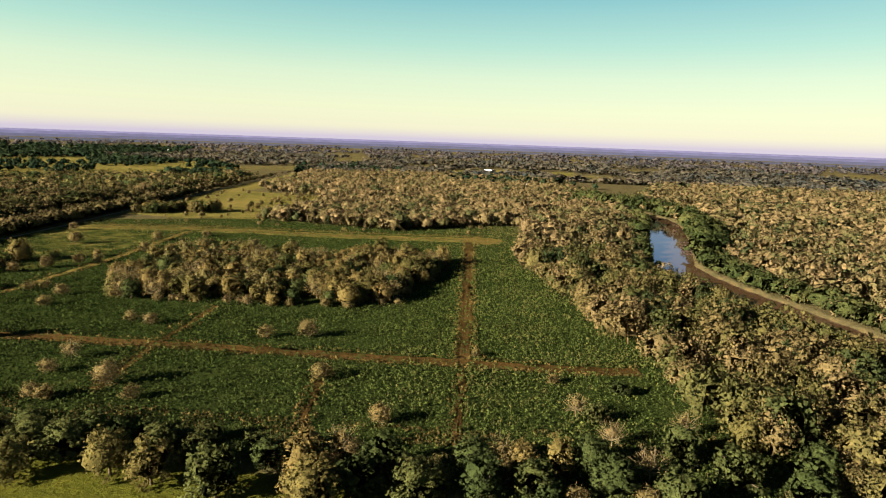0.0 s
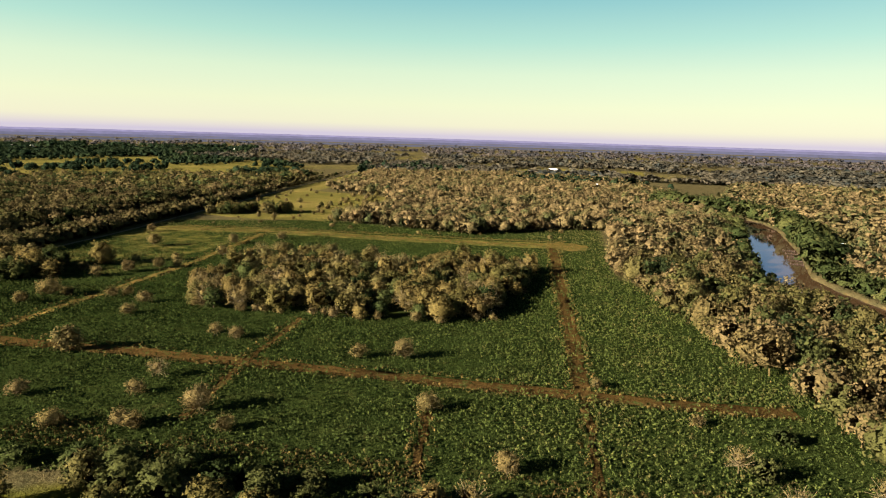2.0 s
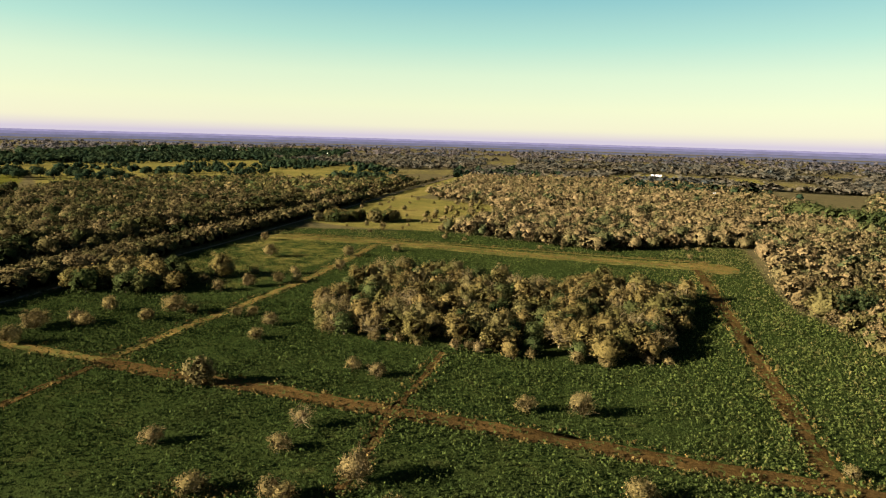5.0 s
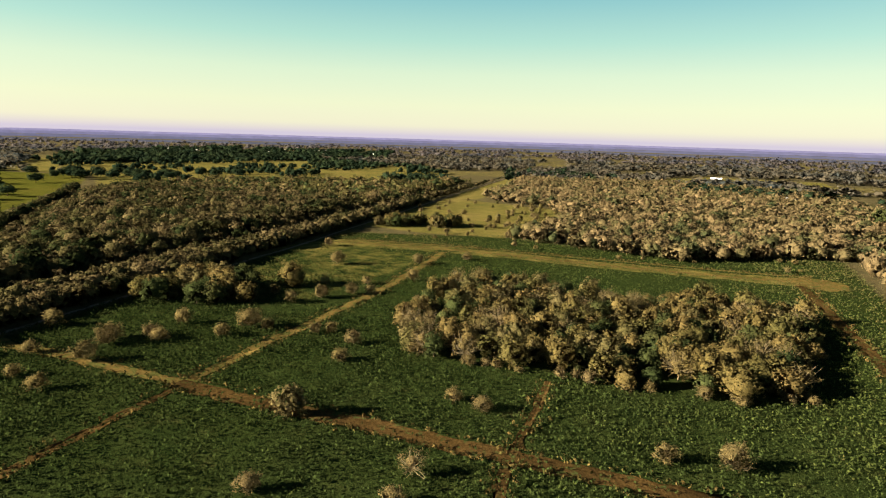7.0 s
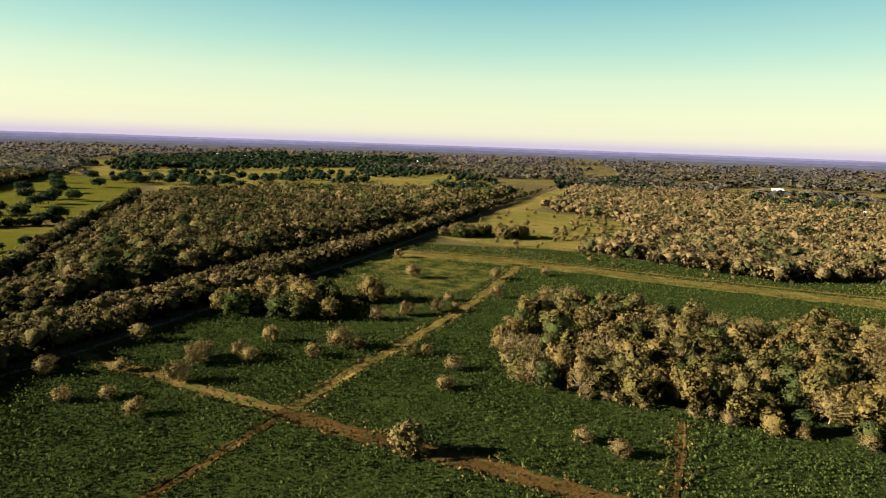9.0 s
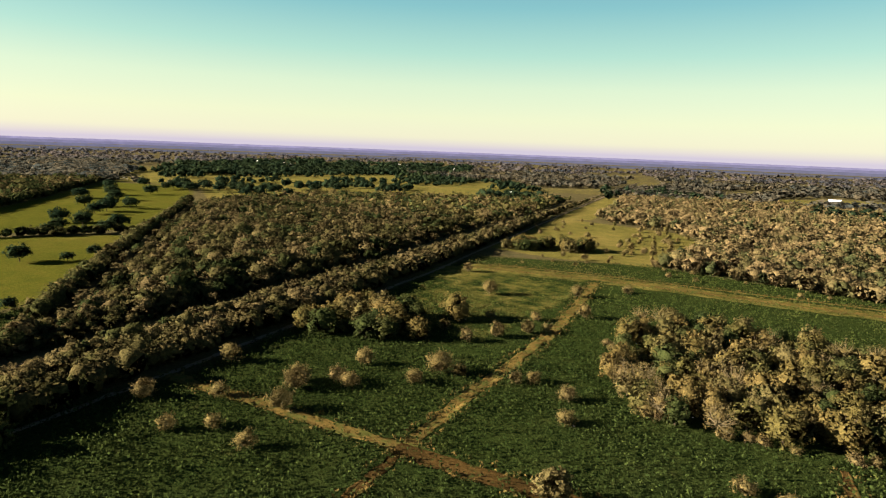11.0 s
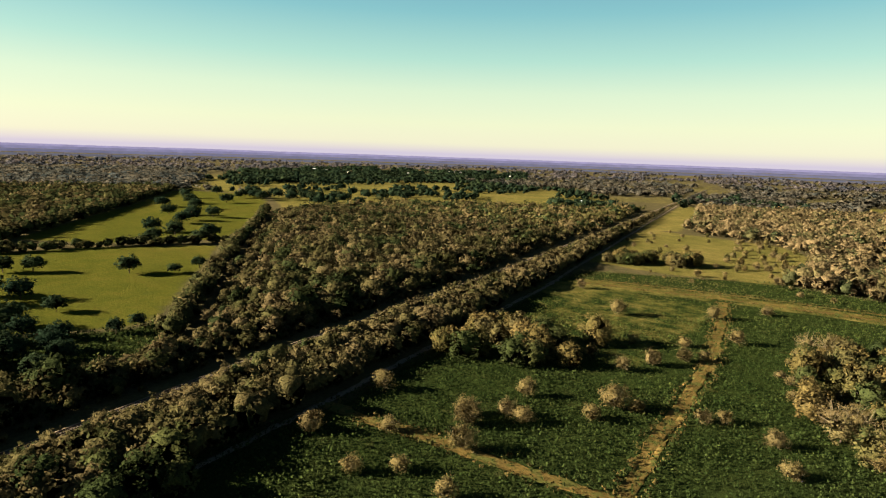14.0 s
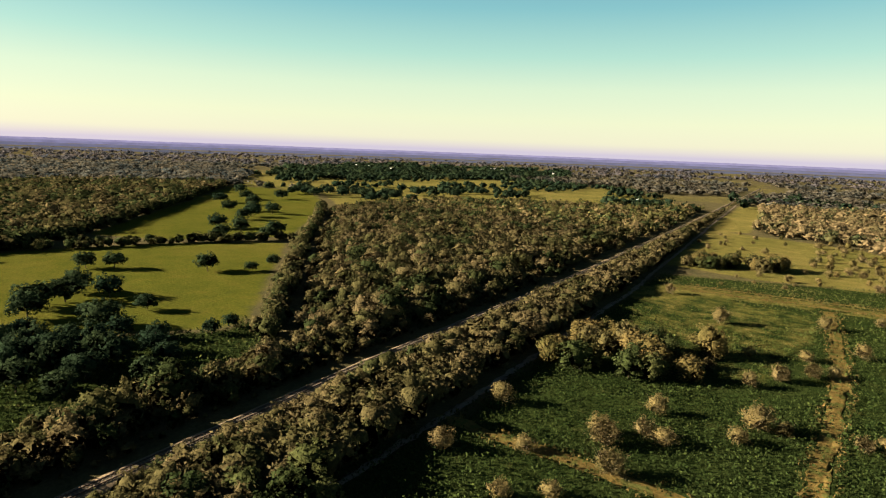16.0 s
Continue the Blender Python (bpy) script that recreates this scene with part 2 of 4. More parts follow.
# ---- helpers for meshes ----
def mesh_quads(name, verts, quads, mat, tint=None, normals=None):
    me = bpy.data.meshes.new(name)
    me.vertices.add(len(verts))
    me.vertices.foreach_set("co", np.asarray(verts, dtype=np.float32).ravel())
    q = np.asarray(quads, dtype=np.int32)
    me.loops.add(q.size)
    me.loops.foreach_set("vertex_index", q.ravel())
    me.polygons.add(len(q))
    me.polygons.foreach_set("loop_start", np.arange(0, q.size, 4, dtype=np.int32))
    me.update(calc_edges=True)
    if tint is not None:
        at = me.attributes.new("tint", "FLOAT", "POINT")
        at.data.foreach_set("value", np.asarray(tint, dtype=np.float32))
    if normals is not None:
        me.normals_split_custom_set_from_vertices(np.asarray(normals, dtype=np.float32).tolist())
    me.materials.append(mat)
    return me


def bm_mesh(name, bm, mat, smooth=False):
    me = bpy.data.meshes.new(name)
    bm.to_mesh(me)
    bm.free()
    me.materials.append(mat)
    if smooth:
        me.shade_smooth()
    return me


def part(name, bm, mat, parent, label="", smooth=False):
    ob = new(name, bm_mesh(name, bm, mat, smooth))
    ob.parent = parent
    if label:
        ob["label"] = label
    return ob


def box(bm, x0, y0, z0, x1, y1, z1, bevel=0.0):
    r = bmesh.ops.create_cube(bm, size=1.0)
    bmesh.ops.transform(bm, matrix=Matrix.LocRotScale(((x0 + x1) / 2, (y0 + y1) / 2, (z0 + z1) / 2), None, (x1 - x0, y1 - y0, z1 - z0)), verts=r["verts"])
    if bevel:
        es = list({e for v in r["verts"] for e in v.link_edges})
        bmesh.ops.bevel(bm, geom=es, offset=bevel, segments=1, affect="EDGES")


def inside(poly, x, y):
    p = np.asarray(poly, float)
    x, y = np.asarray(x, float), np.asarray(y, float)
    hit = np.zeros(x.shape, bool)
    for (x1, y1), (x2, y2) in zip(p, np.roll(p, -1, axis=0)):
        c = ((y1 > y) != (y2 > y)) & (x < (x2 - x1) * (y - y1) / (y2 - y1 + 1e-12) + x1)
        hit ^= c
    return hit


def off_line(line, x, y):
    """Distance from points to a polyline."""
    p = np.asarray(line, float)[:, :2]
    x, y = np.asarray(x, float), np.asarray(y, float)
    best = np.full(x.shape, 1e9)
    for (x1, y1), (x2, y2) in zip(p[:-1], p[1:]):
        dx, dy = x2 - x1, y2 - y1
        t = np.clip(((x - x1) * dx + (y - y1) * dy) / (dx * dx + dy * dy), 0, 1)
        best = np.minimum(best, np.hypot(x - x1 - t * dx, y - y1 - t * dy))
    return best


def resample(line, step):
    p = np.asarray(line, float)
    d = np.r_[0, np.cumsum(np.hypot(*np.diff(p, axis=0).T))]
    s = np.arange(0, d[-1] + step * 0.5, step)
    out = np.c_[np.interp(s, d, p[:, 0]), np.interp(s, d, p[:, 1])]
    k = np.ones(5) / 5
    for _ in range(3):
        for c in (0, 1):
            e = np.pad(out[:, c], 2, mode="edge")
            out[2:-2, c] = np.convolve(e, k, "valid")[2:-2]
    return out


# ---- the plan ----
TRACK_A_WEST = [(-252.6, 140), (-235.1, 139.3), (-219.6, 141.5), (-194.2, 141.8), (-180.3, 142.7)]
TRACK_A = [(-180.3, 142.7), (-160.6, 142.7), (-128.3, 145.3), (-95.2, 147.2), (-62.1, 149), (-30, 149.9), (6.9, 151.8), (33.9, 154.6)]
TRACK_B = [(-27.2, 341), (-21.3, 264.7), (-15.5, 193.6), (-12.5, 152.7)]
TRACK_B_SOUTH = [(-12.5, 150.8), (-10.7, 124.9), (-8.9, 101)]
DIAG_NORTH = [(-178.3, 144.7), (-180.1, 169.1), (-180.6, 198.8), (-181.2, 233.2), (-187.3, 287.8), (-193.5, 326.8)]
DIAG_SOUTH = [(-178.3, 140.7), (-177.2, 120.1), (-175.5, 100.8), (-174.8, 78.4)]
TRACK_C2 = [(-98.2, 146.3), (-99, 165.5), (-100.8, 185.7)]
TRACK_C2_SOUTH = [(-98.2, 144.3), (-95.3, 128.8), (-93.5, 115.3)]
TRACK_D = [(-46.6, 138.4), (-43.7, 119.2), (-41.9, 107.6)]
LANE = [(-256, 322.9), (-222.9, 328.6), (-194.3, 334.2), (-160.6, 337.3), (-102.7, 339.3), (-53, 344.9), (-14.7, 352)]
LANE_NORTH = [(-252.1, 333.1), (-193.2, 345.3), (-125.8, 350.9), (-58.6, 356.8), (-20.5, 362.2)]
PATH_EAST = [(-242.3, 40), (-246.4, 77.3), (-249.6, 122.6), (-253.9, 163), (-258.7, 217.5), (-266.1, 290.2), (-283.8, 416.4), (-314.4, 631.2), (-355.5, 924.8)]
RAIL = [(-269.9, 10.6), (-279.1, 71.9), (-282.7, 104.4), (-287.5, 141.3), (-292, 198.3), (-299.7, 304.1), (-329.6, 597.8), (-372, 982), (-473.1, 1890.8)]
TRACKS = [(TRACK_A_WEST, 2.2), (TRACK_A, 2.7), (TRACK_B, 2.4), (TRACK_B_SOUTH, 1.1), (DIAG_NORTH, 2.3), (DIAG_SOUTH, 1.3), (TRACK_C2, 1.5), (TRACK_C2_SOUTH, 1.1), (TRACK_D, 1.2), (LANE, 4.0), (LANE_NORTH, 1.6)]
RIVER = [(319.8, 1), (212.6, 82.9), (158, 137.4), (134, 170), (112, 203), (102, 232), (91, 262), (84, 290), (82, 315), (98, 390), (114, 480), (114, 515), (97, 565), (50, 629)]
COPSE = [(-148.4, 194.1), (-130.9, 183.3), (-121.1, 187.1), (-104.6, 189.7), (-88.2, 189.4), (-69.8, 193.3), (-55.2, 195.2), (-42.6, 201.7), (-36.7, 232), (-33.9, 280.8), (-58.8, 288.4), (-93.5, 271.7), (-124.4, 270.7), (-153.5, 275.9), (-161.5, 247.4), (-157.9, 219)]
FIELD = [(-260.8, 57.2), (-250.5, 145.8), (-260.1, 231.6), (-271.1, 319.6), (-270.4, 353.6), (-183.1, 391.7), (-139, 384.1), (-77.6, 377.3), (-50.9, 398.8), (-25.3, 419), (2.2, 416.7), (2.6, 324.7), (4.6, 280.8), (16.2, 261.2), (33.6, 220), (42.4, 186.9), (53.3, 160.5), (63.1, 127.1), (86.9, 103.3), (67.4, 83.8), (-20.6, 92.3), (-59.5, 94.1), (-88.7, 98), (-118.1, 88.2), (-176.7, 59.4)]
WEST_WOOD = [(-280.7, 47.2), (-289.7, 125.8), (-298.1, 220.9), (-304.9, 313.9), (-335.3, 587.2), (-366.8, 800.7), (-409.9, 707.5), (-506.9, 642.8), (-590.6, 570), (-581.1, 488.8), (-605.8, 408.6), (-441.8, 251.4), (-347.5, 168.4), (-310.3, 135), (-304.1, 96.2), (-295.3, 49.8)]
NORTH_WOOD = [(-195, 561.3), (-272.3, 591.2), (-288.8, 725.4), (-319.2, 884.9), (-139.8, 961.6), (50.4, 898), (105.5, 573.7), (54.9, 441.8), (7.9, 416.8), (-25.3, 409.9), (-51, 387.8), (-77.6, 368.1), (-139, 377.7), (-176.5, 387.4), (-163.4, 455.7), (-172.9, 526.7)]
RIGHT_WOOD = [(2.7, 285.4), (7.5, 259.4), (21.1, 217.2), (29, 185), (36.8, 158.5), (40.8, 134.7), (46.7, 115.6), (59.4, 93.3), (145, 69.3), (131.9, 147.2), (100.7, 191.1), (89, 214.9), (73.1, 240.6), (59, 284.2), (71.3, 336), (81.3, 386), (97.2, 468.4), (92.9, 514.4), (54.8, 450.8), (11.8, 416.3), (6.2, 380), (5.5, 329.4)]
EAST_WOOD = [(173.4, 137.4), (143.8, 176.1), (124.8, 200), (111.8, 220.5), (98.1, 248.9), (91.6, 284.4), (99.4, 332.8), (109.1, 381.9), (121.9, 467.9), (115.6, 521.3), (100, 573.6), (193.2, 889.6), (830.9, 931.6), (840.1, 143.2), (290.2, 78.9)]
NORTHWEST_WOOD = [(-526.6, 92.6), (-537.7, 138), (-573.9, 187.2), (-728.9, 332), (-924.9, 506), (-1155, 706.9), (-1533.1, 789.4), (-1703.2, 48.5), (-642.3, -32.7)]
PASTURE_ONE = [(-380.4, 87.5), (-343.6, 141.9), (-347.9, 155.1), (-473.4, 266.2), (-515.9, 208.6), (-537.7, 138), (-527, 83.4), (-434.1, 59.2)]
PASTURE_TWO = [(-573.9, 187.2), (-728.9, 332), (-924.9, 506), (-775.2, 544), (-618.8, 420.3), (-489.1, 280.7), (-526.6, 213.5)]
PASTURE_SOUTH = [(-324.5, -57.9), (-226.3, 30.2), (-118.2, 86.3), (-86.8, 96.1), (-59.5, 94.1), (-20.6, 93.2), (57.5, 82.7), (116.1, 20.4), (96.7, -146.3), (-197.2, -194.8)]
PASTURE_CORNER = [(-307.2, 57), (-310.4, 129.2), (-337.7, 158.2), (-350.7, 153.2), (-343.6, 141.9), (-378.5, 89.4), (-369.4, 49.7)]
DRY_FIELD = [(-282.7, 383.1), (-299, 536.8), (-308.4, 588.9), (-195, 561.3), (-172.9, 526.7), (-163.4, 455.7), (-176.5, 387.4), (-230.6, 373.4)]
DRY_STRIP = [(-308.9, 571.6), (-352.1, 925.1), (-317.1, 956.2), (-288.8, 725.4), (-272.3, 591.2)]
DRY_FAR = [(-581.2, 487.1), (-597.8, 585.2), (-506.1, 659.3), (-426.1, 730.7), (-458.9, 933.4), (-549.5, 1051.2), (-851.5, 1154.6), (-995.6, 1006), (-1188.5, 896.8), (-1162.5, 707.5), (-926.7, 523.5), (-775.2, 544), (-627.8, 442.8)]
DRY_CORNER = [(-279.6, 283.4), (-253.2, 278.5), (-228.1, 299.7), (-231.5, 325.5), (-276.6, 328.6)]
DRY_PATCH = [(-262, 205), (-182, 196), (-172, 330), (-268, 330)]
DRY_NORTH = [(-121.5, 1000.8), (109, 1132.5), (115.4, 1271.8), (-58.9, 1284.4), (-147.4, 1133.3)]
BELT = [(-985, 700), (-960, 800), (-945, 930), (-830, 1240), (-815, 1360), (-1080, 1880), (-1560, 1560), (-1420, 1000), (-1120, 720)]
HEDGE = [(-325, 144.3), (-362.8, 178.3), (-456.2, 262.5), (-522.8, 327), (-622.7, 420.8)]
HEDGE_WEST = [(-542.7, 129.5), (-574.2, 181.9), (-729.1, 327.8), (-925.3, 502.2)]
HEDGE_CROSS = [(-546.5, 119.9), (-525.7, 165.8), (-512.4, 210.7), (-479.2, 270.5)]
rng = np.random.default_rng(7)


def patch_noise(x, y, size):
    return np.array([noise.noise((a / size, b / size, 2.3)) for a, b in zip(x, y)])


def river_reach(x, y):
    return off_line(RIVER, x, y) - np.interp(y, [0, 200, 300, 380, 460, 560, 700], [13, 8.5, 9, 12, 12, 11, 11])


def ground_z(x, y):
    r = np.hypot(x, y)
    t = np.clip((r - 2400) / 2400, 0, 1)
    far = 20 * t * t * (3 - 2 * t)
    d = river_reach(x, y)
    b = np.clip((d + 3) / 5, 0, 1)
    return far - 3.2 * (1 - b * b * (3 - 2 * b))


def steps(lo, hi, fine, reach):
    mid = list(np.arange(lo, hi + 0.1, fine))
    up, s, v = [], fine, hi
    while v < reach:
        s *= 1.13
        v += s
        up.append(min(v, reach))
    dn, s, v = [], fine, lo
    while v > -reach:
        s *= 1.13
        v -= s
        dn.append(max(v, -reach))
    return np.array(dn[::-1] + mid + up)


def build_ground():
    xs = np.unique(np.r_[steps(-620, 200, 5.0, 4950), np.arange(62, 150, 3.0)])
    ys = np.unique(np.r_[steps(20, 640, 5.0, 4950), np.arange(160, 540, 3.3)])
    gx, gy = np.meshgrid(xs, ys)
    x, y = gx.ravel(), gy.ravel()
    v = np.c_[x, y, ground_z(x, y)]
    nx, ny = len(xs), len(ys)
    i = np.arange(nx * ny).reshape(ny, nx)
    q = np.stack([i[:-1, :-1], i[:-1, 1:], i[1:, 1:], i[1:, :-1]], -1).reshape(-1, 4)
    me = mesh_quads("ground", v, q, ground_material())
    me.shade_smooth()
    c = np.zeros((len(x), 4), np.float32)

    def soft(poly, edge=9.0):
        d = off_line(list(poly) + [poly[0]], x, y)
        return np.clip(0.5 + np.where(inside(poly, x, y), d, -d) / edge, 0, 1)

    for poly in (PASTURE_ONE, PASTURE_TWO, PASTURE_SOUTH):
        c[:, 0] = np.maximum(c[:, 0], 0.62 * soft(poly))
    for poly in (DRY_FIELD, DRY_STRIP, DRY_FAR, DRY_NORTH):
        c[:, 1] = np.maximum(c[:, 1], 0.62 * soft(poly))
    c[:, 1] = np.maximum(c[:, 1], 0.5 * soft(DRY_CORNER, 30.0))
    c[:, 1] = np.maximum(c[:, 1], 0.4 * soft(DRY_PATCH, 40.0))
    c[(off_line(LANE, x, y) < 9) | (np.hypot(x + 20.5, y - 349.3) < 14), 1] = 0.5
    c[(off_line(DIAG_NORTH, x, y) < 6), 1] = 0.3
    rr = river_reach(x, y)
    c[(rr < 1.6) & (rr > -12), 2] = 0.38
    c[:, 3] = 0.65 * np.maximum(soft(FIELD), soft(PASTURE_CORNER))
    far = np.hypot(x, y) > 1000
    c[far, 1] = np.maximum(c[far, 1], np.where(patch_noise(x[far], y[far] * 0.4, 130.0) < -0.26, 0.42, 0.0))
    at = me.color_attributes.new("cover", "FLOAT_COLOR", "POINT")
    at.data.foreach_set("color", c.ravel())
    return tagged(new("ground", me), "flat rural ground with weeds, pasture and leaf litter", "ground", kind="structure")


build_ground()


def ribbon(name, line, half, mat, label, lift=0.07, ruts=True, category="track"):
    """A worn track: uneven edges, two wheel ruts, a low crown between them."""
    p = resample(line, 2.5)
    d = np.gradient(p, axis=0)
    d /= np.linalg.norm(d, axis=1)[:, None] + 1e-9
    side = np.c_[d[:, 1], -d[:, 0]]
    n = len(p)
    prof = [(-1.0, -0.02), (-0.78, 0.04), (-0.5, -0.03 if ruts else 0.05), (-0.2, 0.05), (0.2, 0.05), (0.5, -0.03 if ruts else 0.05), (0.78, 0.04), (1.0, -0.02)]
    v = np.zeros((n, len(prof), 3))
    for k, (s, z) in enumerate(prof):
        w = s * half + (rng.normal(0, 0.35, n) if abs(s) > 0.7 else rng.normal(0, 0.1, n))
        w = w + 0.5 * np.array([noise.noise((q * 0.2, k * 5.0, half)) for q in range(n)]) + 1.1 * np.array([noise.noise((q * 0.05, 3.0, half)) for q in range(n)])
        v[:, k, :2] = p + side * w[:, None]
        v[:, k, 2] = ground_z(v[:, k, 0], v[:, k, 1]) + lift + z + rng.normal(0, 0.012, n)
    i = np.arange(n * len(prof)).reshape(n, -1)
    q = np.stack([i[:-1, :-1], i[:-1, 1:], i[1:, 1:], i[1:, :-1]], -1).reshape(-1, 4)
    me = mesh_quads(name, v.reshape(-1, 3), q, mat)
    me.shade_smooth()
    return tagged(new(name, me), label, category, kind="structure")


ribbon("dirt_track_1", TRACK_A, 2.6, mat_dirt, "brown rutted dirt track across the weedy field")
ribbon("dirt_track_9", TRACK_A_WEST, 2.0, mat_tan_dirt, "tan grassy track leading to the gravel path")
ribbon("dirt_track_2", TRACK_B, 2.2, mat_dirt, "reddish brown dirt track with two wheel ruts", 0.09)
ribbon("dirt_track_3", TRACK_B_SOUTH, 0.8, mat_dirt, "narrow overgrown dirt track between weeds", 0.09)
ribbon("dirt_track_4", DIAG_NORTH, 1.9, mat_tan_dirt, "dry tan grassy track beside scattered trees", 0.09)
ribbon("dirt_track_5", DIAG_SOUTH, 1.1, mat_dirt, "narrow dark track through the weeds", 0.09)
ribbon("dirt_track_6", TRACK_C2, 0.95, mat_dirt, "short narrow track leading to the copse", 0.09)
ribbon("dirt_track_7", TRACK_C2_SOUTH, 0.9, mat_dirt, "faint narrow track through the weeds", 0.09)
ribbon("dirt_track_8", TRACK_D, 1.0, mat_dirt, "faint brown track through the weeds", 0.09)
ribbon("grass_lane_1", LANE, 2.6, mat_tan_dirt, "wide dry tan lane mown through the grass", 0.1)
ribbon("grass_lane_2", LANE_NORTH, 1.2, mat_tan_dirt, "thin dry strip parallel to the mown lane", 0.1)
ribbon("gravel_path", PATH_EAST, 0.9, mat_gravel, "pale gravel service path beside the thicket", 0.1, True, "path")


def build_clearing():
    bm = bmesh.new()
    c = bm.verts.new((-20.5, 349.3, 0.16))
    ring = [bm.verts.new((-20.5 + math.cos(a) * (12 + 3.5 * noise.noise((math.cos(a) * 2, math.sin(a) * 2, 3))), 349.3 + math.sin(a) * (12 + 3.5 * noise.noise((math.cos(a) * 2, math.sin(a) * 2, 7))), 0.05)) for a in [k * math.tau / 28 for k in range(28)]]
    for k in range(28):
        bm.faces.new((c, ring[k], ring[(k + 1) % 28]))
    tagged(new("dirt_clearing", bm_mesh("dirt_clearing", bm, mat_tan_dirt, True)), "bare orange dirt clearing where the tracks meet", "clearing", kind="structure")


build_clearing()


def build_water():
    p = resample(RIVER, 8.0)
    d = np.gradient(p, axis=0)
    d /= np.linalg.norm(d, axis=1)[:, None]
    side = np.c_[d[:, 1], -d[:, 0]]
    a, b = p + side * 24, p - side * 24
    v = np.r_[np.c_[a, np.full(len(a), -1.0)], np.c_[b, np.full(len(b), -1.0)]]
    n = len(p)
    k = np.arange(n - 1)
    me = mesh_quads("river", v, np.stack([k, k + 1, k + 1 + n, k + n], -1), water_material())
    tagged(new("river", me), "calm brown river reflecting the blue sky", "river", kind="structure")


build_water()


# ---- railway ----
def build_railway():
    p = resample(RAIL, 4.0)
    p = p[p[:, 1] < 1500]
    d = np.gradient(p, axis=0)
    d /= np.linalg.norm(d, axis=1)[:, None]
    side = np.c_[d[:, 1], -d[:, 0]]
    n = len(p)
    root = tagged(new("railway_track"), "single railway track on pale gravel ballast", "railway")

    def strip(name, prof, mat, jig=0.0):
        v = np.zeros((n, len(prof), 3))
        for k, (s, z) in enumerate(prof):
            v[:, k, :2] = p + side * (s + rng.normal(0, jig, n))[:, None]
            v[:, k, 2] = z
        i = np.arange(n * len(prof)).reshape(n, -1)
        ob = new(name, mesh_quads(name, v.reshape(-1, 3), np.stack([i[:-1, :-1], i[:-1, 1:], i[1:, 1:], i[1:, :-1]], -1).reshape(-1, 4), mat))
        ob.parent = root

    strip("ballast", [(-2.7, 0.02), (-1.7, 0.5), (0, 0.54), (1.7, 0.5), (2.7, 0.02)], mat_ballast, 0.15)
    for o in (-0.72, 0.72):
        strip("rail", [(o - 0.10, 0.6), (o - 0.05, 0.8), (o + 0.05, 0.8), (o + 0.10, 0.6)], mat_rail)
    s = resample(RAIL, 0.7)
    s = s[(s[:, 1] > 62)][:300]
    bm = bmesh.new()
    box(bm, -1.3, -0.12, 0.48, 1.3, 0.12, 0.66)
    me = bm_mesh("sleeper", bm, mat_sleeper)
    sd = np.gradient(s, axis=0)
    for (x, y), (dx, dy) in zip(s, sd):
        ob = new("sleeper", me)
        ob.parent = root
        ob.matrix_basis = pose(x, y, 0, 0, 0, math.degrees(math.atan2(dy, dx)) - 90)


build_railway()


# ---- foliage templates ----
def ball_quads(cuts):
    """A unit ball of quads: a cube's faces, cut and pushed out to the sphere."""
    s = np.linspace(-1, 1, cuts + 1)
    s = np.tan(s * math.pi / 4)
    faces = []
    for ax in range(3):
        for sgn in (-1, 1):
            for i in range(cuts):
                for j in range(cuts):
                    for p, q in ((i, j), (i + 1, j), (i + 1, j + 1), (i, j + 1)):
                        v = [s[p], s[q]]
                        v.insert(ax, sgn)
                        faces.append(v)
    f = np.array(faces, float)
    return f / np.linalg.norm(f, axis=1)[:, None]


BALLS = {k: ball_quads(k) for k in (1, 2, 3)}


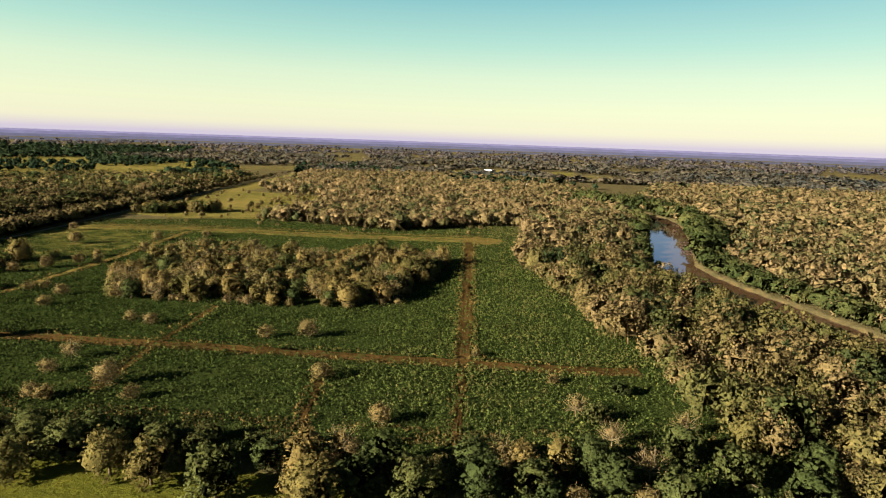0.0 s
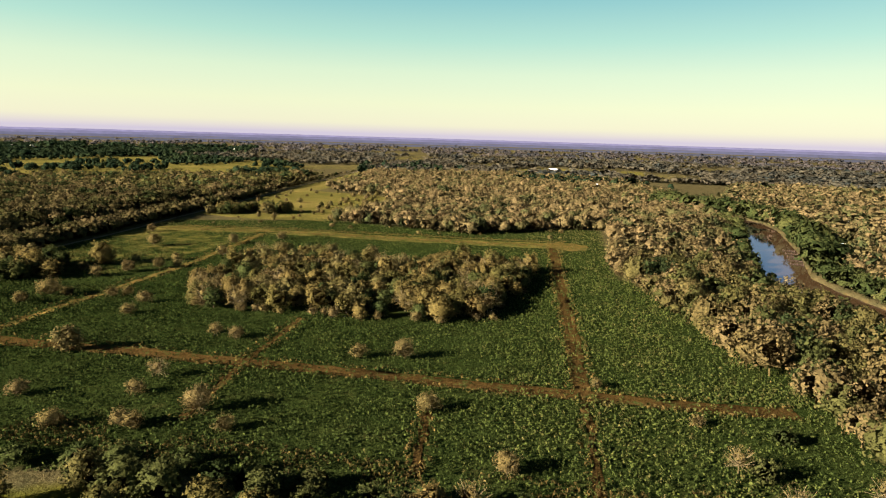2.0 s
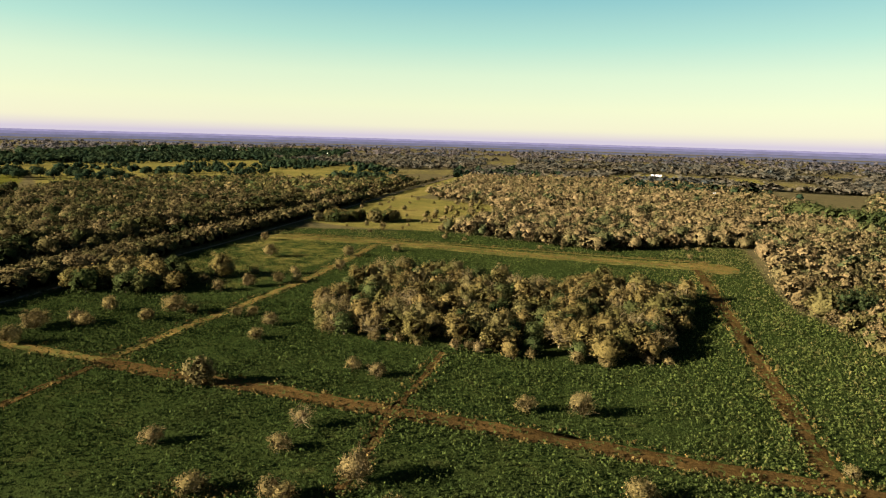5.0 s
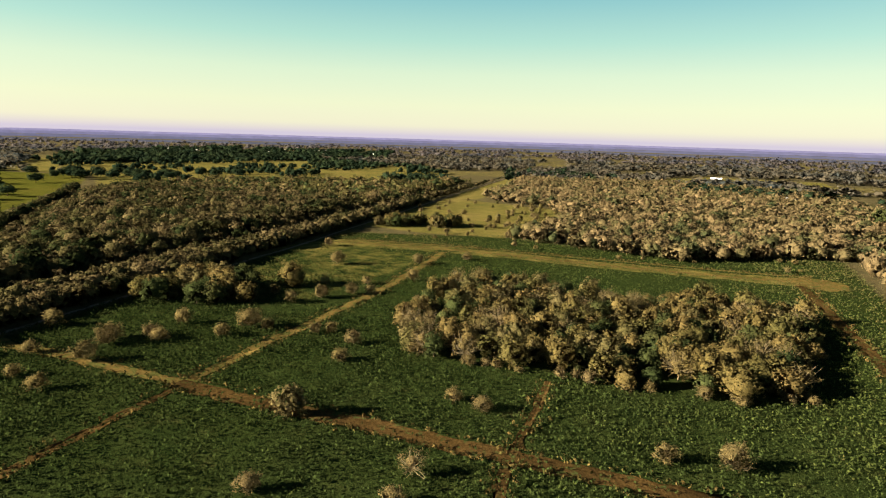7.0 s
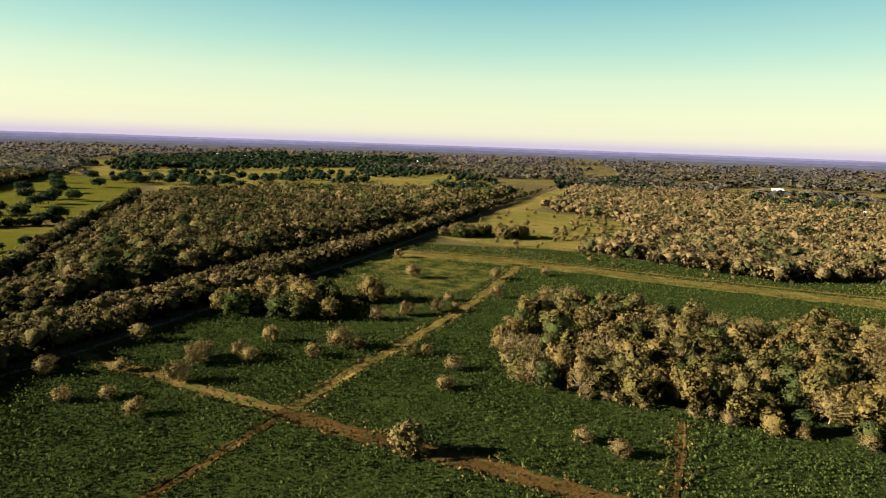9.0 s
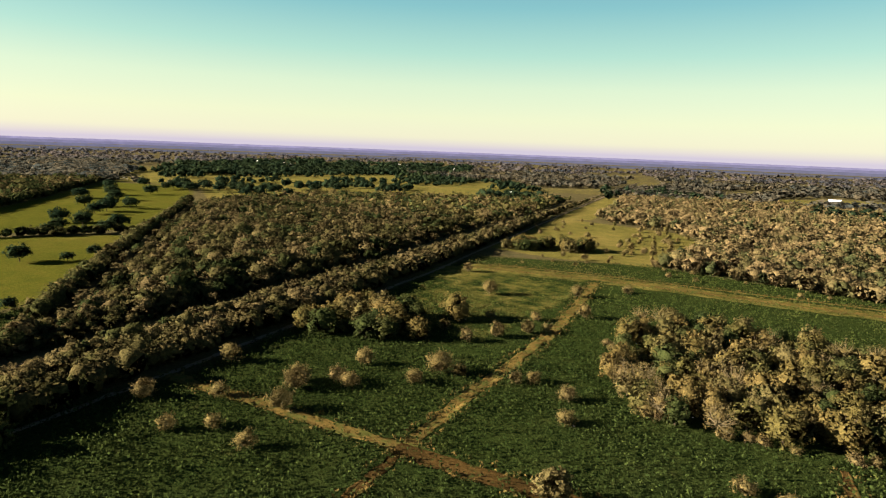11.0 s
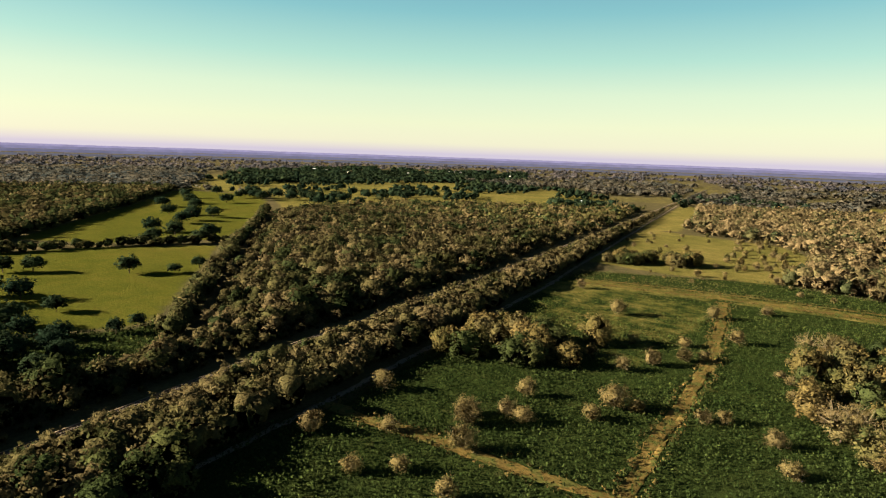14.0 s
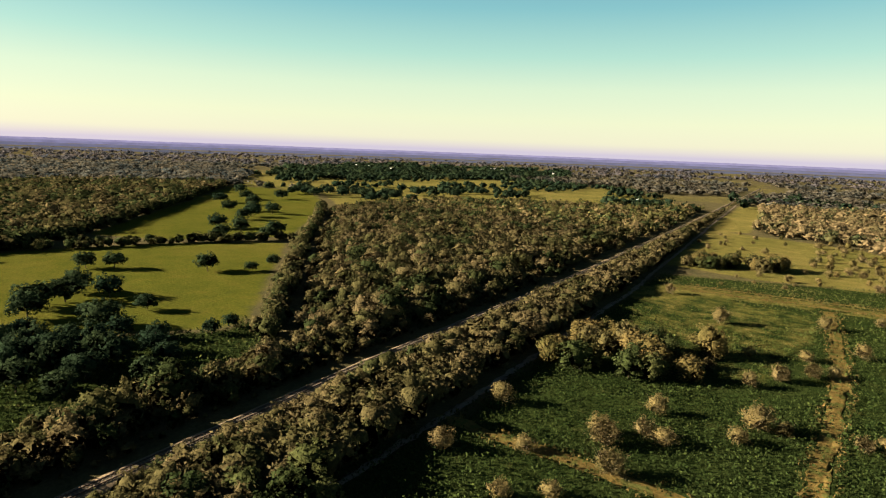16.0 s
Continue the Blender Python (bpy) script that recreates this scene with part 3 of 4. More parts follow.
def leaf_cloud(r, blobs, per, size, low=-0.35, jag=0.5, thin=1.0, body=(0.4, 0.42, 0.45), cuts=2):
    """A crown: an uneven solid body of dense inner foliage (its half width, half height and middle), and leaf tufts spread over
    the lumps round it. Returns vertices and outward normals; four vertices make one face."""
    out, soft = [], []
    rx, rz, cz = body
    heart = np.array((0, 0, cz * 0.75))
    if cuts:
        d = BALLS[cuts] @ np.linalg.qr(r.normal(size=(3, 3)))[0]
        push = 1 + 0.16 * np.sin(d @ r.normal(0, 3.6, (3, 3)) + r.uniform(0, 6, 3)).sum(1)
        pos = d * push[:, None] * np.array((rx, rx, rz)) + np.array((0, 0, cz))
        out.append(pos)
        sn = d * np.array((1 / rx, 1 / rx, 1 / rz))
        soft.append(sn / np.linalg.norm(sn, axis=1)[:, None])
    for b in blobs:
        c, rad = np.array(b[:3]), b[3]
        n = per
        d = r.normal(size=(n, 3))
        d /= np.linalg.norm(d, axis=1)[:, None]
        d[:, 2] = np.where(d[:, 2] < low, -d[:, 2], d[:, 2])
        pos = c + d * rad * r.uniform(0.5, 1.15, (n, 1)) * np.array((1, 1, 0.9))
        nrm = d + r.normal(0, jag, (n, 3))
        nrm /= np.linalg.norm(nrm, axis=1)[:, None]
        u = np.cross(nrm, r.normal(size=(n, 3)))
        u /= np.linalg.norm(u, axis=1)[:, None]
        w = np.cross(nrm, u)
        s = size * r.uniform(0.55, 1.35, (n, 1))
        k = r.uniform(0.55, 1.25, (4, n, 1))
        bend = nrm * s * r.uniform(-0.5, 0.1, (n, 1))
        out.append(np.stack([pos - u * s * k[0], pos - w * s * k[1] * thin + bend, pos + u * s * k[2], pos + w * s * k[3] * thin + bend], 1).reshape(-1, 3))
        away = pos - heart
        away /= np.linalg.norm(away, axis=1)[:, None] + 1e-9
        sn = 0.6 * away + 0.45 * d + 0.25 * nrm
        soft.append(np.repeat(sn / np.linalg.norm(sn, axis=1)[:, None], 4, axis=0))
    return np.concatenate(out), np.concatenate(soft)


def lumps(r, n, rx, rz, cz, rad, fill=0.74):
    """Centres of the lumps of a crown, spread evenly over a rounded body, with some inside it."""
    b, turn = [], r.uniform(0, math.tau)
    for k in range(n):
        z = 1 - 1.94 * (k + 0.5) / n
        a = turn + k * 2.39996 + r.normal(0, 0.3)
        w = math.sqrt(max(0.0, 1 - (z * z if z > 0 else z ** 6)))
        f = fill * r.uniform(0.72, 1.12)
        b.append((math.cos(a) * w * rx * f, math.sin(a) * w * rx * f, cz + z * rz * f, rad * r.uniform(0.78, 1.25)))
    r.shuffle(b)
    return [tuple(q) for q in b]


def limb_quads(r, a, b, r0, r1, sides=5):
    a, b = np.array(a, float), np.array(b, float)
    ax = (b - a) / (np.linalg.norm(b - a) + 1e-9)
    u = np.cross(ax, (0.3, 0.9, 0.2))
    u /= np.linalg.norm(u)
    w = np.cross(ax, u)
    mid = (a + b) / 2 + r.normal(0, 0.05, 3) * np.linalg.norm(b - a)
    rings = []
    for c, rad in ((a, r0), (mid, (r0 + r1) / 2), (b, r1)):
        rings.append([c + (u * math.cos(t) + w * math.sin(t)) * rad for t in [k * math.tau / sides for k in range(sides)]])
    v, q = [], []
    for m in range(2):
        for k in range(sides):
            k2 = (k + 1) % sides
            q.append([len(v), len(v) + 1, len(v) + 2, len(v) + 3])
            v += [rings[m][k], rings[m][k2], rings[m + 1][k2], rings[m + 1][k]]
    return np.array(v), q


def trunk_mesh(name, r, blobs, h, mat, rad=0.022, n=5, fork=0.3):
    vs, base = [], 0
    parts = [limb_quads(r, (0, 0, -0.2), (r.normal(0, 0.02), r.normal(0, 0.02), h * fork), h * rad, h * rad * 0.7, 6)]
    for b in blobs[:n]:
        parts.append(limb_quads(r, (0, 0, h * fork * r.uniform(0.8, 1.0)), b[:3], h * rad * 0.55, h * rad * 0.15, 4))
    v = np.concatenate([p[0] for p in parts])
    return mesh_quads(name, v, np.arange(len(v)).reshape(-1, 4), mat)


# Each kind at unit height: lumps, crown width, tufts a lump, tuft size
KINDS = {
    "round_tree": dict(n=28, rx=0.45, rz=0.56, cz=0.43, rad=0.125, per=26, size=0.037, mat=mat_tan, low=-0.8, dense=0.6),
    "green_tree": dict(n=28, rx=0.46, rz=0.56, cz=0.43, rad=0.13, per=26, size=0.038, mat=mat_green, low=-0.8, dense=0.6),
    "oak_tree": dict(n=28, rx=0.68, rz=0.42, cz=0.54, rad=0.16, per=20, size=0.055, mat=mat_oak, low=-0.8, dense=0.6),
    "bare_tree": dict(n=24, rx=0.5, rz=0.46, cz=0.56, rad=0.13, per=24, size=0.034, mat=mat_twig, low=-0.9, dense=0.35),
    "twiggy_tree": dict(n=26, rx=0.5, rz=0.52, cz=0.47, rad=0.14, per=34, size=0.04, mat=mat_twig, low=-0.9, dense=0.6),
    "shrub": dict(n=20, rx=0.58, rz=0.52, cz=0.44, rad=0.18, per=34, size=0.054, mat=mat_twig, low=-0.9, dense=0.6),
    "green_shrub": dict(n=20, rx=0.62, rz=0.5, cz=0.45, rad=0.17, per=20, size=0.055, mat=mat_green, low=-0.9, dense=0.6),
}
VARIANTS = {}


def variant(kind, k):
    if (kind, k) not in VARIANTS:
        r = np.random.default_rng(sum(map(ord, kind)) * 17 + k)
        s = KINDS[kind]
        twigs = s["mat"] == mat_twig
        b = lumps(r, s["n"], s["rx"], s["rz"], s["cz"], s["rad"])
        v, nv = leaf_cloud(r, b, s["per"], s["size"], s["low"], 0.5, 0.45 if twigs else 1.0, (s["rx"] * s["dense"], s["rz"] * s["dense"], s["cz"]), 3)
        v[:, 2] = np.maximum(v[:, 2], 0.0)
        crown = mesh_quads("crown", v, np.arange(len(v)).reshape(-1, 4), s["mat"], None, nv)
        if not twigs:
            trunk = trunk_mesh("trunk", r, b, 1.0, mat_bark, 0.028, 5, 0.32)
        else:
            tips = b + lumps(r, 40, s["rx"] * 1.1, s["rz"] * 1.05, s["cz"], 0.1, 0.95)
            trunk = trunk_mesh("trunk", r, tips, 1.0, mat_pale_bark, 0.022 if kind == "bare_tree" else 0.014, 44, 0.32 if kind == "bare_tree" else 0.12)
        VARIANTS[kind, k] = (crown, trunk)
    return VARIANTS[kind, k]


def plant(kind, x, y, h, label, group, wide=1.0):
    """One tree or shrub of height h: an empty with trunk and crown."""
    k = int(rng.integers(0, 5))
    m = Matrix.LocRotScale((x, y, float(ground_z(np.array([x]), np.array([y]))[0])), Euler((0, 0, rng.uniform(0, math.tau))), (h * wide * rng.uniform(0.88, 1.14), h * wide * rng.uniform(0.88, 1.14), h))
    name = {"round_tree": "tree", "green_tree": "leafy_tree", "twiggy_tree": "bushy_tree"}.get(kind, kind)
    crown, trunk = variant(kind, k)
    root = new(name)
    root.matrix_basis = m
    for nm, data in (("trunk", trunk), ("crown", crown)):
        o = new(nm, data)
        o.parent = root
    return tagged(root, label, "shrub" if "shrub" in kind else "tree", group)


def scatter(poly, gap, r, jitter=0.45):
    p = np.asarray(poly, float)
    (x0, y0), (x1, y1) = p.min(0), p.max(0)
    gx, gy = np.meshgrid(np.arange(x0, x1, gap), np.arange(y0, y1, gap))
    x = gx.ravel() + r.uniform(-jitter, jitter, gx.size) * gap
    y = gy.ravel() + r.uniform(-jitter, jitter, gx.size) * gap
    k = inside(poly, x, y)
    return x[k], y[k]


def crowd(name, x, y, h, mat, label, category, detail, r, wide=1.0, tint=None, low=0.05):
    """Many trees joined into one body of foliage. detail: (lumps, tufts a lump, tuft size)."""
    n, per, size, cuts = detail
    full = 0.28 if n > 20 else 0.36
    temps = []
    for k in range(7):
        b = lumps(r, n, 0.5, 0.46, 0.52, 0.1 + 0.9 / n)
        v, nv = leaf_cloud(r, b, per, size, -0.6, 0.45, 1.0, (full, full, 0.48), cuts)
        v[:, 2] = np.maximum(v[:, 2], low)
        t, _ = limb_quads(r, (0, 0, -0.03), (0, 0, 0.55), 0.025, 0.015, 3)
        tn = t * np.array((1, 1, 0)) / (np.linalg.norm(t[:, :2], axis=1)[:, None] + 1e-6)
        temps.append((np.concatenate([v, t]), np.concatenate([nv, tn])) if per > 6 else (v, nv))
    pick = r.integers(0, 7, len(x))
    if tint is None:
        tint = r.uniform(0, 1, len(x))
    vs, ts, ns = [], [], []
    z = ground_z(x, y)
    for k in range(7):
        i = np.where(pick == k)[0]
        if not len(i):
            continue
        a = r.uniform(0, math.tau, len(i))
        c, s = np.cos(a)[:, None], np.sin(a)[:, None]
        t, tn = temps[k][0][None], temps[k][1][None]
        hh, ww = h[i][:, None], (h[i] * wide * r.uniform(0.85, 1.2, len(i)))[:, None]
        vx = (t[..., 0] * c - t[..., 1] * s) * ww + x[i][:, None]
        vy = (t[..., 0] * s + t[..., 1] * c) * ww + y[i][:, None]
        vz = t[..., 2] * hh + z[i][:, None]
        vs.append(np.stack([vx, vy, vz], -1).reshape(-1, 3))
        ts.append(np.repeat(tint[i], t.shape[1]))
        ns.append(np.stack([tn[..., 0] * c - tn[..., 1] * s, tn[..., 0] * s + tn[..., 1] * c, np.broadcast_to(tn[..., 2], vx.shape)], -1).reshape(-1, 3))
    v, tt = np.concatenate(vs), np.concatenate(ts)
    me = mesh_quads(name, v, np.arange(len(v)).reshape(-1, 4), mat, tt, np.concatenate(ns))
    return tagged(new(name, me), label, category, kind="stuff")


def wood(name, poly, gap, h, mat, label, detail, seed, skip=None, wide=1.0, gaps=0.0, rand=0.25, tone=0.36):
    r = np.random.default_rng(seed)
    x, y = scatter(poly, gap, r)
    keep = river_reach(x, y) > 2.0
    if skip is not None:
        keep &= ~skip(x, y)
    pn = patch_noise(x, y, 28.0)
    if gaps:
        keep &= r.uniform(0, 1, len(x)) > gaps * (1 + 1.5 * pn)
    x, y, pn = x[keep], y[keep], pn[keep]
    hh = h * np.clip(r.normal(1.0, rand, len(x)) + 0.12 * pn, 0.45, 1.5)
    hh *= np.where((x < 150) & (y < 470), np.clip(0.35 + river_reach(x, y) / 40, 0.35, 1.0), 1.0)
    if name.startswith("west"):
        hh *= np.clip(0.36 + (off_line(RAIL, x, y) - 6) / 24, 0.36, 1.0)
        hh *= np.clip(0.6 + (off_line(HEDGE, x, y) - 11) / 55, 0.6, 1.0)
    tint = np.clip(tone + 0.26 * pn + 0.26 * patch_noise(x, y, 9.0) + r.normal(0, 0.36, len(x)), 0, 1)
    return crowd(name, x, y, hh, mat, label, "woods", detail, r, wide, tint)


# ---- woods ----
NEAR, MID, LOW, FARTHER = (24, 20, 0.038, 2), (13, 14, 0.055, 2), (8, 8, 0.085, 1), (5, 6, 0.12, 1)


wood("west_woods", WEST_WOOD, 4.3, 7.6, mat_brown_s, "dense mixed brown and green woodland beside the railway", MID, 11, lambda x, y: (y > 330) | (off_line(RAIL, x, y) < 6.0) | (off_line(HEDGE, x, y) < 9.0), 1.05, 0.13, 0.34, 0.5)
wood("west_woods_beyond", WEST_WOOD, 5.4, 7.6, mat_brown_s, "dense mixed woodland stretching to the fields", LOW, 12, lambda x, y: (y <= 330) | (y > 480) | (off_line(RAIL, x, y) < 8) | (off_line(HEDGE, x, y) < 9.0), 1.1, 0.1, 0.32, 0.48)
wood("west_woods_end", WEST_WOOD, 6.4, 7.6, mat_mixed_s, "mixed woodland before the far farm", FARTHER, 12, lambda x, y: (y <= 480) | (off_line(RAIL, x, y) < 6), 1.15, 0.0, 0.25, 0.5)
wood("north_woods", NORTH_WOOD, 6.6, 7.4, mat_pale_s, "tan and green woodland beyond the mown lane", FARTHER, 13, lambda x, y: (y < 560), 1.15, 0.12, 0.25, 0.26)
wood("north_woods_middle", NORTH_WOOD, 5.8, 7.4, mat_pale_s, "tan and green woodland beyond the mown lane", LOW, 13, lambda x, y: (y < 450) | (y >= 560), 1.1, 0.1, 0.25, 0.26)
wood("north_woods_edge", NORTH_WOOD, 5.0, 7.6, mat_pale_s, "woodland edge facing the mown lane", MID, 14, lambda x, y: (y >= 450))
wood("river_woods", RIGHT_WOOD, 5.5, 9.2, mat_mixed_s, "tan and green riverside woodland", NEAR, 15, lambda x, y: (y > 300) | (y < 90), 0.95, 0.12, 0.33, 0.47)
wood("river_woods_beyond", RIGHT_WOOD, 5.0, 9.0, mat_pale_s, "tan and green riverside woodland", MID, 16, lambda x, y: (y <= 300), 1.0, 0.06, 0.3, 0.36)
wood("east_woods", EAST_WOOD, 5.4, 8.5, mat_pale_s, "tan woodland beyond the river", LOW, 17, lambda x, y: (y > 420) | (x > 300) | (np.hypot(x - 133.7, y - 395.2) < 13))
wood("east_woods_beyond", EAST_WOOD, 8.4, 8.5, mat_pale_s, "tan woodland far beyond the river", (4, 5, 0.12, 1), 18, lambda x, y: ((y <= 420) & (x <= 300)) | (np.hypot(x - 187.2, y - 534.9) < 14) | (np.hypot(x - 295.5, y - 587.1) < 14) | (x > 600 + (y - 420) * 0.35), 1.25)
wood("northwest_woods", NORTHWEST_WOOD, 8.0, 8.5, mat_brown_s, "brown woodland beyond the pastures", FARTHER, 19, lambda x, y: (np.hypot(x, y) > 1050) | (y < 60), 1.25, 0.05, 0.25, 0.68)
wood("northwest_woods_beyond", NORTHWEST_WOOD, 13.0, 9.0, mat_far_haze_s, "woodland far beyond the pastures, leaf colour greyed for haze", FARTHER, 20, lambda x, y: (np.hypot(x, y) <= 1050) | (np.hypot(x, y) > 1900) | (y < 60), 1.8, 0.05, 0.25, 0.6)


def thicket_between():
    """The overgrown strip between the gravel path and the railway."""
    r = np.random.default_rng(21)
    py, px = np.array(PATH_EAST)[:, 1], np.array(PATH_EAST)[:, 0]
    ry, rx = np.array(RAIL)[:, 1], np.array(RAIL)[:, 0]
    for name, y0, y1, gap, det in (("thicket", 45, 250, 3.1, (9, 14, 0.06, 3)), ("thicket_beyond", 250, 520, 3.6, (6, 9, 0.08, 2)), ("thicket_far", 520, 1050, 5.0, (4, 6, 0.11, 2))):
        x, y = scatter([(-440, y0), (-240, y0), (-240, y1), (-440, y1)], gap, r)
        k = (x < np.interp(y, py, px) - 3.5) & (x > np.interp(y, ry, rx) + 5.5)
        x, y = x[k], y[k]
        h = np.clip(r.normal(6.9, 1.2, len(x)), 3.0, 9.5) * np.clip(0.35 + (x - np.interp(y, ry, rx) - 5.5) / 11, 0.35, 1.0)
        crowd(name, x, y, h, mat_brown_s, "dense brown thicket of bushes along the railway", "thicket", det, r, 1.0, np.clip(0.4 + 0.4 * patch_noise(x, y, 22.0) + r.normal(0, 0.24, len(x)), 0, 1))


thicket_between()


def railside_bushes():
    """Low bushes and young trees on the strip between the railway and the woodland."""
    r = np.random.default_rng(27)
    x, y = scatter([(-345, 40), (-272, 40), (-290, 260), (-330, 260)], 3.2, r)
    ry, rx = np.array(RAIL)[:, 1], np.array(RAIL)[:, 0]
    d = np.interp(y, ry, rx) - x
    k = (d > 6.5) & (d < np.interp(y, [40, 120, 260], [34, 26, 14]))
    x, y, d = x[k], y[k], d[k]
    h = np.clip(r.normal(4.2, 1.1, len(x)), 1.8, 7.0) * np.clip(0.35 + (d - 6.5) / 16, 0.35, 1.0)
    crowd("railside_bushes", x, y, h, mat_brown_s, "brown and green bushes beside the railway", "bushes", (9, 14, 0.06, 2), r, 1.1, np.clip(0.6 + 0.4 * patch_noise(x, y, 14.0) + r.normal(0, 0.28, len(x)), 0, 1))


railside_bushes()


def hedges():
    r = np.random.default_rng(23)
    for name, line, w, h, det, lab in (("hedge_1", HEDGE, 2.4, 7.0, (8, 14, 0.065, 3), "tall overgrown hedge dividing pasture from woodland"), ("hedge_2", HEDGE_CROSS, 5.0, 5.5, (8, 14, 0.065, 3), "dark hedge between two pastures"), ("hedge_3", HEDGE_WEST, 6.0, 8.0, (5, 6, 0.11, 2), "dark tree line along the pasture edge")):
        p = resample(line, 2.2)
        x, y = p[:, 0] + r.normal(0, w * 0.5, len(p)), p[:, 1] + r.normal(0, w * 0.5, len(p))
        crowd(name, x, y, r.normal(h, 0.8, len(x)), mat_brown_s, lab, "hedge", det, r, 1.1, np.clip(r.normal(0.72 if name == "hedge_1" else 0.85, 0.2, len(x)), 0, 1))


hedges()


def bank_trees():
    r = np.random.default_rng(25)
    p = resample(RIVER, 2.6)
    d = np.gradient(p, axis=0)
    d /= np.linalg.norm(d, axis=1)[:, None]
    for name, sgn, n, h in (("east_bank_trees", 1, 3, 6.5), ("west_bank_trees", -1, 2, 3.8)):
        q = np.repeat(p, n, axis=0)
        e = np.repeat(d, n, axis=0)
        o = np.interp(q[:, 1], [0, 200, 300, 380, 460, 560, 700], [13, 8.5, 9, 12, 12, 11, 11]) + r.uniform(2.2, 14, len(q))
        x, y = q[:, 0] + sgn * e[:, 1] * o, q[:, 1] - sgn * e[:, 0] * o
        k = (y > 120) & (y < 640) & (r.uniform(0, 1, len(q)) < 0.72) & (river_reach(x, y) > 1.4)
        if sgn < 0:
            k &= (y > 300)
        x, y = x[k], y[k]
        crowd(name, x, y, r.normal(h, 1.3, len(x)).clip(2, 9) * (1 + 0.7 * (y > 330)), mat_green_s, "dark green trees along the river bank", "trees", (8, 12, 0.07, 2), r, 1.1)


bank_trees()


GROVES = [("farm_grove", -297.4, 989.5, 38, 45, 60), ("barn_grove", -425.1, 755.3, 22, 30, 36), ("shed_grove", -3.3, 827.2, 45, 18, 46), ("lane_grove", -58.2, 865.7, 40, 16, 30)]


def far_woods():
    r = np.random.default_rng(29)
    x, y = scatter(DRY_FAR, 17, r)
    k = patch_noise(x, y, 90.0) > 0.08
    x, y = x[k], y[k]
    crowd("pasture_groves", x, y, r.normal(9, 1.8, len(x)), mat_oak_s, "dark oak groves across the far dry pasture", "woods", (5, 6, 0.11, 2), r, 1.2)
    n = 13000
    a = np.radians(r.uniform(-50, 84, n))
    d = 950 * (3000 / 950) ** r.uniform(0, 1, n) ** 1.15
    x, y = -np.sin(a) * d, np.cos(a) * d
    k = np.ones(n, bool)
    for poly in (BELT, DRY_FAR, DRY_NORTH, PASTURE_TWO, NORTHWEST_WOOD, NORTH_WOOD, WEST_WOOD, EAST_WOOD, DRY_STRIP, PASTURE_ONE):
        k &= ~inside(poly, x, y)
    k &= off_line(RAIL, x, y) > 14
    pn = patch_noise(x, y * 0.4, 130.0)
    k &= (pn > -0.26)
    x, y, pn, d = x[k], y[k], pn[k], d[k]
    h = r.normal(9.5, 1.8, len(x))
    tint = np.clip(0.4 + 0.7 * pn + r.normal(0, 0.22, len(x)), 0, 1)
    # Past 1800 m the woods take the palette with more haze painted in.
    for name, k, mat, label in (("far_woods", d < 1800, mat_far_haze_s, "brown and green woods far off, leaf colour paled for haze"), ("farthest_woods", d >= 1800, mat_dim_haze_s, "woods reaching to the horizon, blue-grey haze put into the leaf colour")):
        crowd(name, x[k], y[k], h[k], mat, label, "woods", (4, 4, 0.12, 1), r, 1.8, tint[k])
    for name, cx, cy, sx, sy, m in GROVES:
        crowd(name, cx + r.normal(0, sx, m), cy + r.normal(0, sy, m), r.normal(10, 1.8, m), mat_oak_s, "dark oaks sheltering far farm buildings", "woods", (6, 8, 0.1, 2), r, 1.2)
    # dark tree belt behind the far pasture
    bx, by = scatter(BELT, 17, r)
    k = patch_noise(bx, by, 60.0) > np.interp(np.hypot(bx, by), [1250, 1900], [-0.3, 0.05])
    bx, by = bx[k], by[k]
    crowd("far_tree_belt", bx, by, r.normal(12, 2, len(bx)), mat_oak_s, "dark belt of oaks behind the far pasture", "woods", (5, 6, 0.12, 2), r, 1.4)


far_woods()


# ---- single trees ----
def copse():
    r = np.random.default_rng(31)
    x, y = scatter(COPSE, 6.0, r, 0.45)
    for a, b in zip(x, y):
        u = r.uniform()
        if u < 0.64:
            plant("round_tree", a, b, r.uniform(5.6, 10.4), "rounded tan-leaved tree crowded in the copse", "trees in the copse", 1.12)
        elif u < 0.9:
            plant("green_tree", a, b, r.uniform(5.5, 9.0), "olive green tree crowded in the copse", "trees in the copse", 1.05)
        else:
            plant("bare_tree", a, b, r.uniform(6.5, 9.0), "half-bare pale tree crowded in the copse", "trees in the copse")
    for k in range(44):
        a, b = COPSE[k % 16]
        c, d = COPSE[(k + 1) % 16]
        t = r.uniform()
        plant("shrub", a + (c - a) * t + r.normal(0, 1.2), b + (d - b) * t + r.normal(0, 1.2), r.uniform(2.2, 4.2), "tan shrub at the edge of the copse", "shrubs round the copse")


copse()

